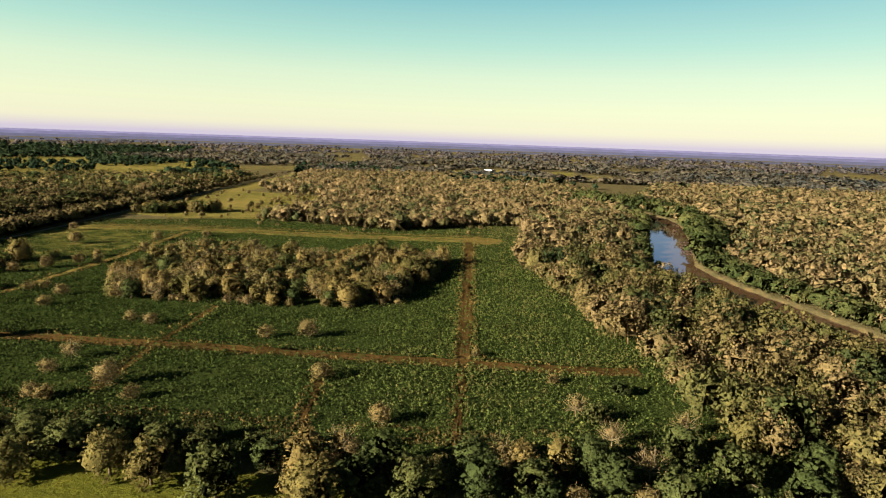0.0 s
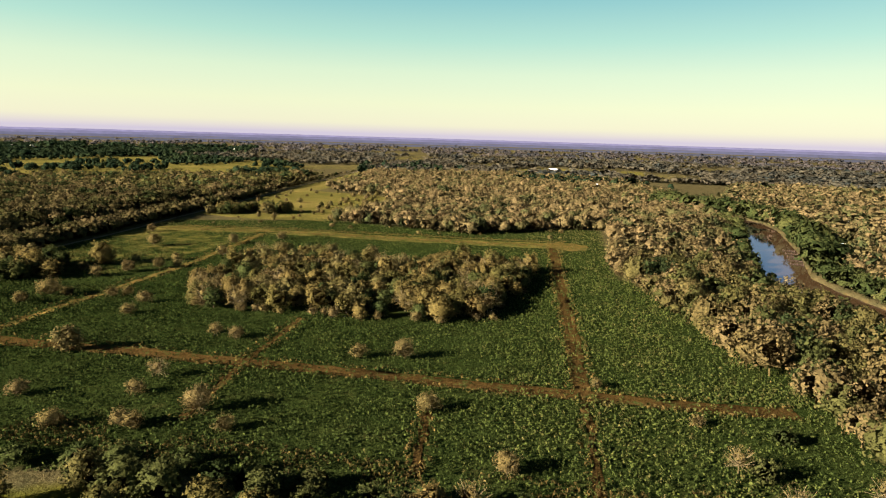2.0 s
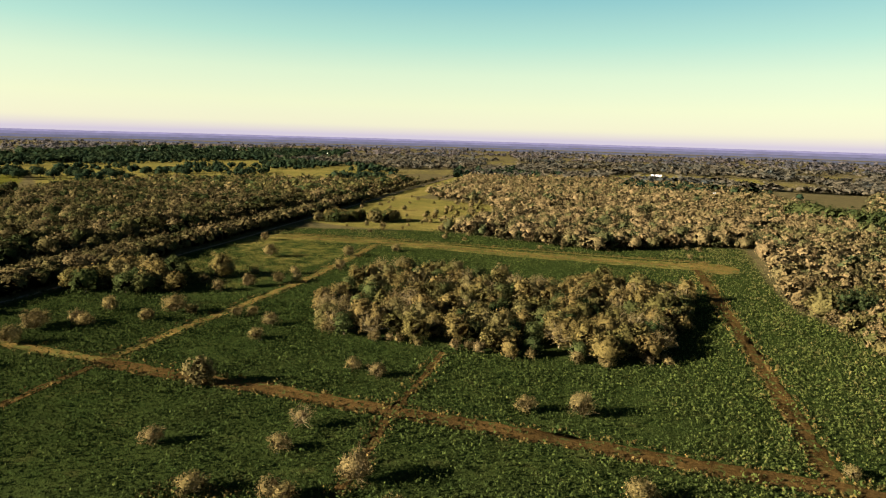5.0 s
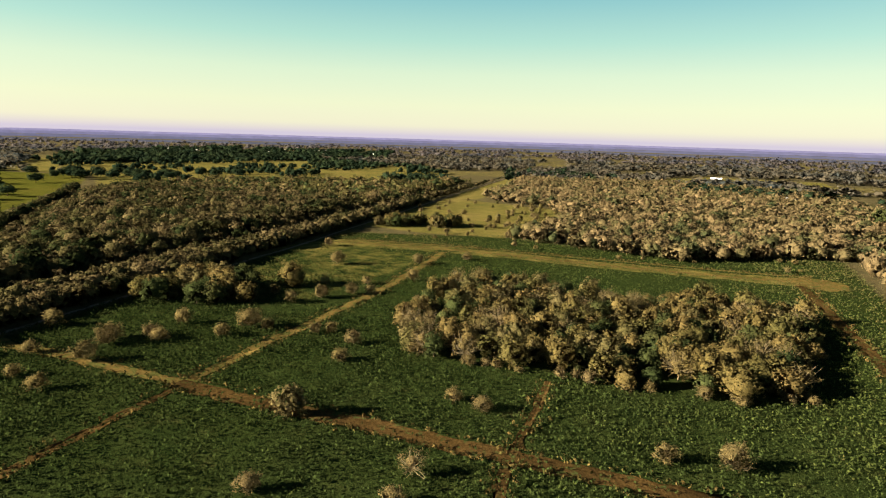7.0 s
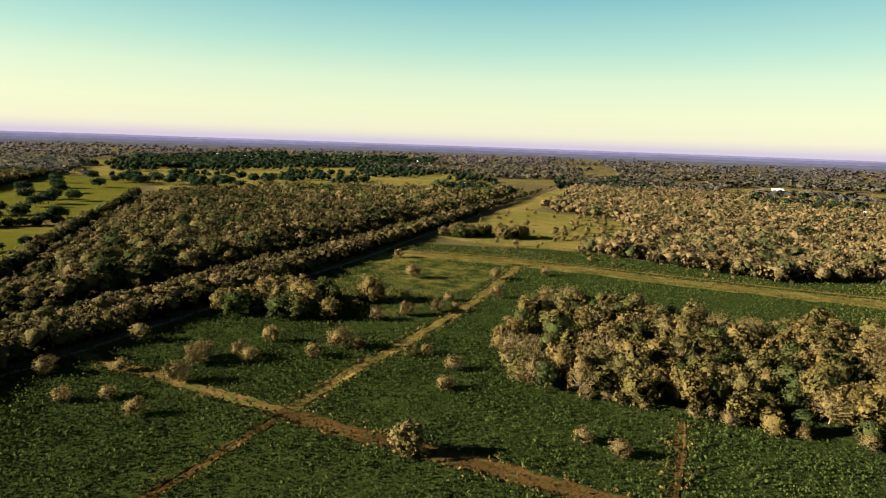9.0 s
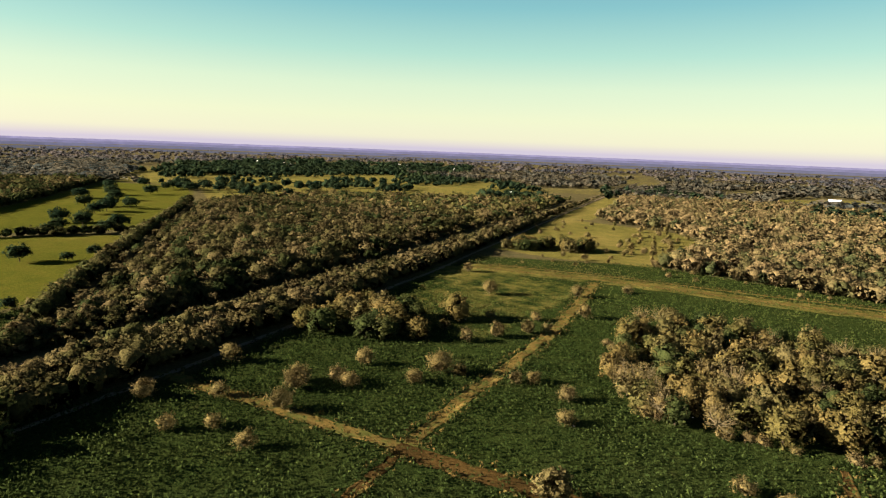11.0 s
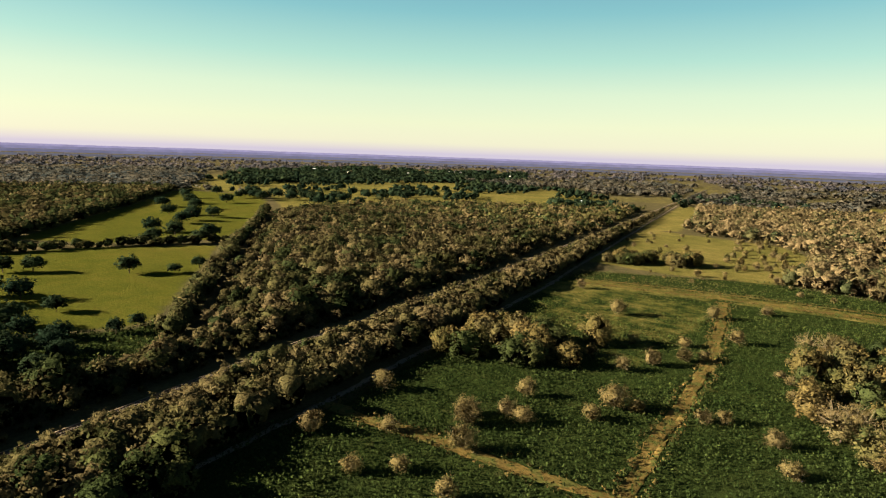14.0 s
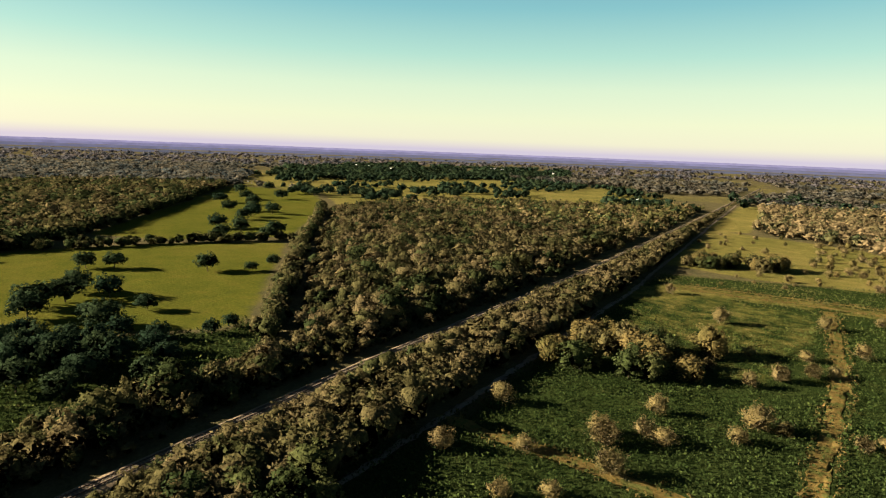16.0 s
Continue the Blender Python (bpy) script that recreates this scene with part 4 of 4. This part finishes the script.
FIELD_TREES = [(-245.4, 155.5, 5.5), (-242.4, 127.6, 5.0), (-217.5, 152.2, 5.8), (-211.8, 141.6, 5.5), (-214.2, 175.5, 5.2), (-193.6, 182.4, 6.5), (-200.8, 210.9, 4.6),
               (-194.9, 221.5, 5.0), (-188, 231.1, 4.6), (-222.9, 272.7, 6.5), (-214.9, 232.4, 6.0), (-252.6, 308.2, 5.0), (-191, 292.4, 5.5), (-59.2, 161.7, 5.6),
               (-92.4, 120.1, 6.2), (-111.9, 132.8, 4.6), (-26.3, 113.4, 4.6), (-177.9, 261.7, 5.5)]
FIELD_SHRUBS = [(-229.3, 138.4, 3.6), (-207.6, 161.1, 4.0), (-195.8, 172.9, 4.0), (-188.6, 184.4, 3.6), (-183.1, 236, 3.6), (-191.6, 247.2, 3.4), (-206.2, 239.2, 3.4), (-213.2, 217.3, 3.4),
                (-174.5, 313.5, 4.2), (-173.9, 188.4, 3.2), (-170, 191.3, 3.4), (-224.1, 121, 3.6), (-216.9, 127, 3.4), (-110.9, 124, 3.4), (-103.2, 110.5, 3.6), (-100.3, 110.5, 3.4),
                (-70.9, 158.8, 3.8), (-45.6, 133.6, 4.2), (-109.7, 162.6, 3.8), (-117.4, 164.6, 3.4), (-134.6, 116.4, 3.6), (-204.8, 125, 4.0), (-154.4, 173, 3.6), (-158.2, 185.4, 4.0),
                (-220.3, 156, 4.6), (-212.5, 162, 4.2), (-116, 106.7, 3.8), (-82.7, 114.4, 3.2)]
for x_, y_, h_ in FIELD_TREES:
    plant("bare_tree" if int(x_ + y_) % 4 == 0 else "twiggy_tree", x_, y_, h_ * 1.15, "small tan-grey tree standing alone among the weeds", "field trees", 1.12)
for x_, y_, h_ in FIELD_SHRUBS:
    plant("shrub", x_, y_, h_ * 1.15, "straw-coloured shrub among the weeds", "field shrubs", 1.1)
plant("round_tree", -145.9, 141.5, 8.0, "leafy olive-tan tree beside the dirt track", "field trees", 1.05)
plant("shrub", -9.6, 156.5, 3.2, "dry tan shrub at the track crossing", "field shrubs")
plant("shrub", 10.7, 142.2, 3.2, "dry tan shrub beside the dirt track", "field shrubs")
plant("green_shrub", 26.2, 138.4, 4.0, "dark green bush among the weeds", "field shrubs")
plant("green_shrub", 18.5, 123.1, 5.0, "dark green bush among the weeds", "field shrubs")


def clumps():
    r = np.random.default_rng(37)
    for k in range(32):
        a = r.uniform(-252, -214)
        b = np.interp(a, [-252, -214], [180, 202]) + r.uniform(0, 36)
        plant("round_tree" if k % 4 else "green_tree", a, b, r.uniform(7.6, 10.6), "tan-leaved tree in a clump by the gravel path", "tree clump", 1.15)
    for k in range(34):
        a = r.uniform(-272, -219)
        b = 382 + (a + 272) * 0.4 + r.uniform(0, 24)
        plant("green_tree" if k % 3 == 0 else "round_tree", a, b, r.uniform(6.5, 9.5), "tan tree in the clump beyond the lane", "lane clump", 1.15)


clumps()

FRONT_TAN = [(-67.4, 86.4, 7.6), (-58.7, 85.4, 7.2), (-82.1, 82.5, 6.5), (-33.3, 88.3, 7.4), (-36.2, 97.1, 5.5), (-30.3, 100, 5.0), (-30.3, 82.5, 8.0), (-11.8, 92.3, 5.5), (-1.1, 101.9, 5.0), (2.8, 100.9, 5.4), (9.6, 101.9, 5.8), (14.6, 125, 4.4), (20.4, 112.6, 4.6), (46.7, 115.6, 7.0), (25.2, 102, 5.2), (-92.7, 90.2, 6.0), (-102.6, 82.4, 6.5), (63.3, 110.9, 6.5), (36, 119.4, 5.0)]
FRONT_GREEN = [(-46.9, 83.5, 8.0), (-83.9, 89.2, 6.8), (-78.1, 90.2, 6.8), (-21.6, 95.1, 6.4), (-6, 100, 5.6), (15.4, 102.9, 6.2), (-14.7, 88.4, 6.6), (-3.9, 91.3, 6.4), (33, 109.7, 6.6), (18.4, 96.2, 6.2), (28.3, 93.3, 6.4), (39.9, 102.1, 6.6), (49.8, 96.2, 6.8), (-53.7, 91.2, 5.6), (-42, 94.1, 5.0), (-71.2, 94.1, 5.2), (-63.4, 95.1, 5.0), (-90.7, 96.1, 5.0), (55.5, 106, 7.0), (-24.5, 88.4, 6.0), (4.8, 94.2, 5.6)]
for x_, y_, h_ in FRONT_TAN:
    plant("round_tree" if h_ > 5.3 else "bare_tree", x_, y_, h_ * 1.3, "rounded tan tree at the edge of the grass", "front trees", 1.05)
for x_, y_, h_ in FRONT_GREEN:
    plant("green_tree", x_, y_, h_ * 1.3, "dark green leafy tree at the edge of the grass", "front trees", 1.1)



def front_bushes():
    r = np.random.default_rng(39)
    for k in range(40):
        a = r.uniform(-125, 62)
        plant("green_shrub" if k % 3 else "shrub", a, r.uniform(91, 102) + max(0.0, a - 20) * 0.2, r.uniform(3.0, 5.2), "bush in the overgrown strip beside the grass", "front bushes", 1.1)


front_bushes()

OAKS_ONE = [(-428.9, 184.6, 9.5), (-418.8, 214.5, 6.5), (-382.8, 134.2, 6.5), (-461.7, 157.1, 8.5), (-469.8, 147.6, 8.5), (-377.2, 94.1, 7), (-385.3, 115, 6), (-411.8, 108.7, 10), (-365.7, 102.9, 6), (-373.4, 115.3, 9.5), (-359.6, 115.6, 7), (-413.1, 119, 10), (-426.1, 127.3, 10), (-410.7, 133.4, 9), (-416, 199.8, 5), (-398.6, 102.3, 10)]
OAKS_TWO = [(-552.3, 264.8, 11), (-504.5, 236.1, 8), (-728.6, 405.6, 11), (-595.6, 322.7, 11), (-604.5, 348.5, 11), (-641.1, 329.6, 11), (-505.9, 279.6, 10), (-526.6, 266.4, 10), (-794, 441.2, 12), (-712.9, 438.6, 11), (-819.3, 499.9, 12), (-712.4, 365.3, 11), (-630.3, 347, 10), (-584.1, 306.6, 10), (-676.5, 378.4, 11), (-544.3, 277.8, 9), (-516.7, 246.3, 9), (-490.6, 263.2, 9)]
OAKS_THREE = [(-766.5, 503.5, 12), (-723.6, 494.5, 12), (-752.8, 536.8, 13), (-745.3, 558.7, 12), (-738.1, 572, 12), (-654.8, 558.4, 11), (-640.7, 506.3, 11), (-618.9, 548.2, 10), (-798.8, 542.1, 12), (-926.6, 777.2, 12), (-803.3, 705.6, 12), (-1001.4, 778.9, 13), (-777.9, 517.4, 12), (-704, 521.2, 12), (-689.6, 541.2, 11), (-756.1, 511.5, 12)]
DARK_TREES = [(-247.9, 93.1, 9), (-251.9, 101, 9.5), (-245.3, 85.3, 8.5), (-253.9, 89.1, 9), (-243, 97.2, 7), (-257.9, 81.2, 9.5)]
OAK_ROW = [(-349, 83.9, 7.5), (-347.8, 91.7, 8), (-340.8, 102.4, 7.5), (-336, 104.4, 7), (-335.1, 80.2, 7), (-341.2, 90.8, 7.5), (-348.4, 121.6, 5), (-342.1, 135.2, 4.5), (-344.5, 143.8, 4), (-354.8, 99.2, 6), (-327.2, 113.4, 5.5), (-338.4, 115.1, 6), (-362.5, 93.4, 7), (-356.4, 106.9, 6), (-330.7, 93.8, 6.5), (-323.5, 86.2, 6), (-320, 103.8, 5.5), (-353.6, 85.8, 7), (-365.9, 83.8, 8)]
for x_, y_, h_ in OAKS_ONE + OAKS_TWO + OAKS_THREE:
    plant("oak_tree", x_, y_, h_, "dark green spreading oak standing in pasture", "pasture oaks", 1.08)
r_oak = np.random.default_rng(47)
for k_ in range(18):
    t_ = k_ / 17
    plant("oak_tree", -740 + 105 * t_ + r_oak.normal(0, 14), 500 + 150 * t_ + r_oak.normal(0, 14), r_oak.uniform(9, 12), "dark green spreading oak in a loose row across the pasture", "pasture oaks", 1.0)
for x_, y_, h_ in DARK_TREES:
    plant("green_tree", x_, y_, h_, "dark evergreen tree beside the gravel path", "path trees", 1.15)
for x_, y_, h_ in OAK_ROW:
    plant("oak_tree", x_, y_, h_ * 1.25, "dark green oak in a row at the pasture edge", "oak row", 0.95)


def sparse():
    r = np.random.default_rng(41)
    x, y = scatter(DRY_FIELD, 11.5, r)
    for a, b in zip(x, y):
        if r.uniform() < 0.2 + 0.5 * (a > -215):
            plant("shrub" if r.uniform() < 0.55 else "round_tree", a, b, r.uniform(2.6, 5.5), "small tan tree on the dry grass", "dry field trees", 1.05)
    x, y = scatter([(-240.7, 340), (-20.5, 365.8), (-24.4, 403.6), (-77.7, 366.3), (-173.7, 384.8), (-240, 375.7)], 11, r)
    for a, b in zip(x, y):
        if r.uniform() < 0.4:
            plant("shrub", a, b, r.uniform(1.6, 3.6), "low tan shrub along the mown lane", "lane shrubs", 1.1)


sparse()


# ---- ground plants ----
def tufts(name, x, y, size, mat, label, r, blades=7, tint=None, tall=0.8):
    n = len(x)
    a = r.uniform(0, math.tau, (n, blades))
    d = r.uniform(0.1, 0.75, (n, blades))
    s = size[:, None] * r.uniform(0.5, 1.1, (n, blades))
    cx, cy = x[:, None] + np.cos(a) * d * size[:, None], y[:, None] + np.sin(a) * d * size[:, None]
    cz = ground_z(x, y)[:, None] + size[:, None] * tall * r.uniform(0.3, 1.0, (n, blades))
    nrm = np.stack([np.cos(a), np.sin(a), np.ones_like(a) * 0.35], -1) + r.normal(0, 0.35, (n, blades, 3))
    nrm /= np.linalg.norm(nrm, axis=-1, keepdims=True)
    u = np.cross(nrm, r.normal(size=(n, blades, 3)))
    u /= np.linalg.norm(u, axis=-1, keepdims=True)
    w = np.cross(nrm, u)
    c = np.stack([cx, cy, cz], -1)
    h = s[..., None] * 0.36
    v = np.stack([c - u * h, c - w * h * 0.7, c + u * h, c + w * h * 0.7], 2)
    v[..., 2] = np.maximum(v[..., 2], ground_z(x, y)[:, None, None] + 0.01)
    v = v.reshape(-1, 3)
    sn = np.stack([np.cos(a) * 0.62, np.sin(a) * 0.62, np.full_like(a, 0.75)], -1) + 0.25 * nrm
    sn = np.repeat((sn / np.linalg.norm(sn, axis=-1, keepdims=True)).reshape(-1, 3), 4, axis=0)
    if tint is None:
        tint = r.uniform(0, 1, n)
    me = mesh_quads(name, v, np.arange(len(v)).reshape(-1, 4), mat, np.repeat(tint, blades * 4), sn)
    return tagged(new(name, me), label, "plants", kind="stuff")


def weeds():
    r = np.random.default_rng(43)
    x, y = scatter(FIELD, 0.95, r, 0.5)
    k = (y > 88)
    for line, half in TRACKS:
        k &= (off_line(line, x, y) > half + r.normal(-0.35, 0.6, len(x))) | ((off_line(line, x, y) < 0.4) & (r.uniform(0, 1, len(x)) < 0.5))
    k &= ~(inside(DRY_PATCH, x, y) & (r.uniform(0, 1, len(x)) < 0.35 + 0.5 * patch_noise(x, y, 14.0)))
    k &= ~(inside(DRY_CORNER, x, y) & (r.uniform(0, 1, len(x)) < 0.75))
    k &= ~inside(COPSE, x, y) & (np.hypot(x + 19.5, y - 349.3) > 11)
    x, y = x[k], y[k]
    pn = patch_noise(x, y, 9.0) + 0.7 * patch_noise(x, y, 40.0)
    keep = r.uniform(0, 1, len(x)) < np.interp(y, [170, 240, 320], [1.0, 0.7, 0.35]) * np.clip(0.95 + 0.35 * pn, 0.3, 1)
    x, y, pn = x[keep], y[keep], pn[keep]
    size = np.clip(r.normal(0.72, 0.16, len(x)) + 0.2 * pn, 0.3, 1.4)
    # Tint rises eastward: lighter growth there, plus down-sun brightness painted into the leaves.
    tint = np.clip(np.interp(x, [-150, -70, 0], [0.14, 0.33, 0.68]) + np.interp(y, [270, 330], [0.0, 0.35]) + 0.2 * pn + r.normal(0, 0.17, len(x)) + np.interp(x, [-200, -165], [1.0, 0.0]) * np.interp(y, [195, 250], [0.0, 0.5]), 0, 1)
    tufts("weeds", x, y, size, mat_weed, "dense leafy green weeds covering the field", r, 5, tint, 1.1)
    x, y = scatter(PASTURE_CORNER, 1.7, r, 0.5)
    tufts("corner_weeds", x, y, r.uniform(0.7, 1.6, len(x)), mat_weed, "rank green weeds at the pasture corner", r, 6)
    x, y = scatter([(-123.1, 98.9), (-20.5, 105.8), (42.8, 115.5), (42.8, 121.3), (-20.5, 112.5), (-122.9, 109.6)], 0.95, r, 0.5)
    k = patch_noise(x, y, 11.0) > -0.12
    tufts("tall_dry_grass", x[k], y[k], r.uniform(0.4, 0.95, k.sum()), mat_straw, "tall dry grass along the tree row", r, 7, r.uniform(0.0, 0.2, k.sum()), 1.0)
    xs, ys = [], []
    for line, half in TRACKS:
        p = resample(line, 0.7)
        for sgn in (-1, 1):
            o = half * 0.95 + np.abs(r.normal(0, 0.9, len(p)))
            d = np.gradient(p, axis=0)
            d /= np.linalg.norm(d, axis=1)[:, None] + 1e-9
            xs.append(p[:, 0] + sgn * d[:, 1] * o)
            ys.append(p[:, 1] - sgn * d[:, 0] * o)
    x, y = np.concatenate(xs), np.concatenate(ys)
    k = r.uniform(0, 1, len(x)) < 0.6
    tufts("dry_grass", x[k], y[k], r.uniform(0.5, 1.3, k.sum()), mat_straw, "dry straw-coloured grass along the tracks", r, 6)


weeds()


# ---- buildings ----
def house(x, y, turn, w, d, h, roof_mat, wall_mat, label):
    w, d, h = w * 0.75, d * 0.75, h * 0.85
    root = tagged(new("house"), label, "house", "rural houses")
    root.matrix_basis = pose(x, y, float(ground_z(np.array([x]), np.array([y]))[0]), 0, 0, turn)
    bm = bmesh.new()
    box(bm, -w / 2, -d / 2, -0.2, w / 2, d / 2, h)
    for s in (-1, 1):
        a = [bm.verts.new(p) for p in ((s * w / 2, -d / 2, h), (s * w / 2, d / 2, h), (s * w / 2, 0, h + d * 0.26))]
        bm.faces.new(a)
    part("wall", bm, wall_mat, root)
    bm = bmesh.new()
    e, rise = 0.6, d * 0.26
    for s in (-1, 1):
        lo, hi = (s * (d / 2 + e), h - 0.25), (0, h + rise + 0.12)
        a = [bm.verts.new(p) for p in ((-w / 2 - e, lo[0], lo[1]), (w / 2 + e, lo[0], lo[1]), (w / 2 + e, hi[0], hi[1]), (-w / 2 - e, hi[0], hi[1]))]
        b = [bm.verts.new(v.co + Vector((0, 0, 0.18))) for v in a]
        for q in ((a[0], a[1], a[2], a[3]), (b[0], b[1], b[2], b[3]), *[(a[k], a[(k + 1) % 4], b[(k + 1) % 4], b[k]) for k in range(4)]):
            bm.faces.new(q)
    bmesh.ops.recalc_face_normals(bm, faces=bm.faces)
    part("roof", bm, roof_mat, root)
    bm = bmesh.new()
    box(bm, -0.5, -d / 2 - 0.06, 0, 0.5, -d / 2 + 0.02, 2.05)
    part("door", bm, mat_planks, root)
    for k in (-0.33, 0.28):
        bm = bmesh.new()
        box(bm, k * w - 0.7, -d / 2 - 0.05, 0.95, k * w + 0.7, -d / 2 + 0.02, 2.1)
        win = part("window", bm, mat_white, root)
        bm = bmesh.new()
        box(bm, k * w - 0.6, -d / 2 - 0.07, 1.05, k * w + 0.6, -d / 2, 2.0)
        part("pane", bm, mat_dark_glass, win)


house(12.4, 780, 8, 17, 12, 4.0, mat_white, mat_wall, "pale farm building with a white metal roof")
house(40, 793, -6, 16, 11, 3.6, mat_white, mat_wall, "white-roofed farm shed among trees")
house(-12.2, 814.6, 15, 14, 9, 3.2, mat_grey_roof, mat_wall, "grey-roofed farmhouse among dark trees")
house(133.7, 395.2, 30, 11, 8, 3.0, mat_white, mat_wall, "white-roofed cabin on the river bank")
house(187.2, 534.9, 20, 13, 8, 3.0, mat_grey_roof, mat_wall, "grey-roofed cabin among tan trees")
house(295.5, 587.1, -15, 16, 9, 3.0, mat_white, mat_wall, "pale-roofed house among trees")
house(281.3, 527.5, 10, 26, 10, 3.0, mat_white, mat_wall, "long pale-roofed building among trees")
house(-444.8, 788.1, 5, 12, 9, 6.0, mat_white, mat_white, "tall white barn beyond the woodland")
house(-456.7, 749.2, 12, 22, 9, 2.8, mat_grey_roof, mat_wall, "low grey-roofed house beyond the woodland")
house(-391.7, 798.4, -10, 14, 8, 3.0, mat_grey_roof, mat_red, "red-brown house beside the railway woods")
house(-58.5, 1156.7, 4, 22, 10, 3.5, mat_white, mat_wall, "white-roofed building in the far dry field")
house(47.6, 1156.3, 10, 14, 9, 3.2, mat_grey_roof, mat_red, "red house in the far dry field")
house(477.7, 1018, 0, 24, 11, 3.2, mat_white, mat_wall, "pale-roofed building in the far woods")
house(1010, 3300, 0, 150, 30, 2.6, mat_white, mat_wall, "long white warehouse near the horizon")
house(-302.2, 1423.9, 0, 20, 12, 4, mat_grey_roof, mat_wall, "pale building in the far woods")


def town():
    """Small pale houses scattered among the oaks of a far town."""
    r = np.random.default_rng(53)
    for k in range(22):
        t, far = r.uniform(0, 1), r.uniform(0, 320)
        x, y = -1290 + 330 * t - far * 0.75, 1080 + 480 * t + far * 0.6
        house(x, y, r.uniform(-40, 40), r.uniform(16, 30), r.uniform(11, 15), r.uniform(3.5, 6.0), mat_wall if k % 3 else mat_grey_roof, mat_wall, "pale-roofed house among the oaks of a far town")


town()


def dock(x, y, turn):
    root = tagged(new("dock"), "weathered wooden dock at the river bank", "dock", "river docks")
    root.matrix_basis = pose(x, y, 0, 0, 0, turn)
    for k in range(7):
        bm = bmesh.new()
        box(bm, -1.5, k * 0.8, -0.9, 1.5, k * 0.8 + 0.72, -0.8)
        part("plank", bm, mat_planks, root)
    for a in (-1.35, 1.35):
        for b in (0.3, 3.0, 6.0):
            bm = bmesh.new()
            box(bm, a - 0.12, b - 0.12, -3.4, a + 0.12, b + 0.12, -0.3)
            part("post", bm, mat_planks, root)


for x_, y_ in ((100, 347.4), (102.5, 357.4), (105, 368.4), (107.5, 379.2), (109.5, 390)):
    dock(x_, y_, 75)


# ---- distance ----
def haze_rise(name, dist, top, mat, seed):
    """Low added rise that closes the horizon; its glow stands in for haze."""
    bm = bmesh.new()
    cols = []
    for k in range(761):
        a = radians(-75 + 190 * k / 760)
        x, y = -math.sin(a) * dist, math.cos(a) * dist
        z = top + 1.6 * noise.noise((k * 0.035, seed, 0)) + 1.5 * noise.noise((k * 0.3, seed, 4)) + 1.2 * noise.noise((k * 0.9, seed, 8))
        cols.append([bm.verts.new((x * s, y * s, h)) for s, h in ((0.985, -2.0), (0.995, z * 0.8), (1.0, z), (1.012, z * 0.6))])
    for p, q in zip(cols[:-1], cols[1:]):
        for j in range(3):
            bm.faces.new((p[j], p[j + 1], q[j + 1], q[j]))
    tagged(new(name, bm_mesh(name, bm, mat, True)), "added low rise whose blue-violet glow stands in for horizon haze", "backdrop", kind="structure")


# Shown colours turn paler and more violet with distance: haze painted in layers.
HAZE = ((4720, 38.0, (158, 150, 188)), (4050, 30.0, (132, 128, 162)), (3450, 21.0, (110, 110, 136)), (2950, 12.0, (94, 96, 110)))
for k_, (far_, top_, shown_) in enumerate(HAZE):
    haze_rise("backdrop_%d" % (k_ + 1), far_, top_, glow_material("haze", lin(*shown_, 0.13)[:3], 1.0), 1.0 + 4 * k_)
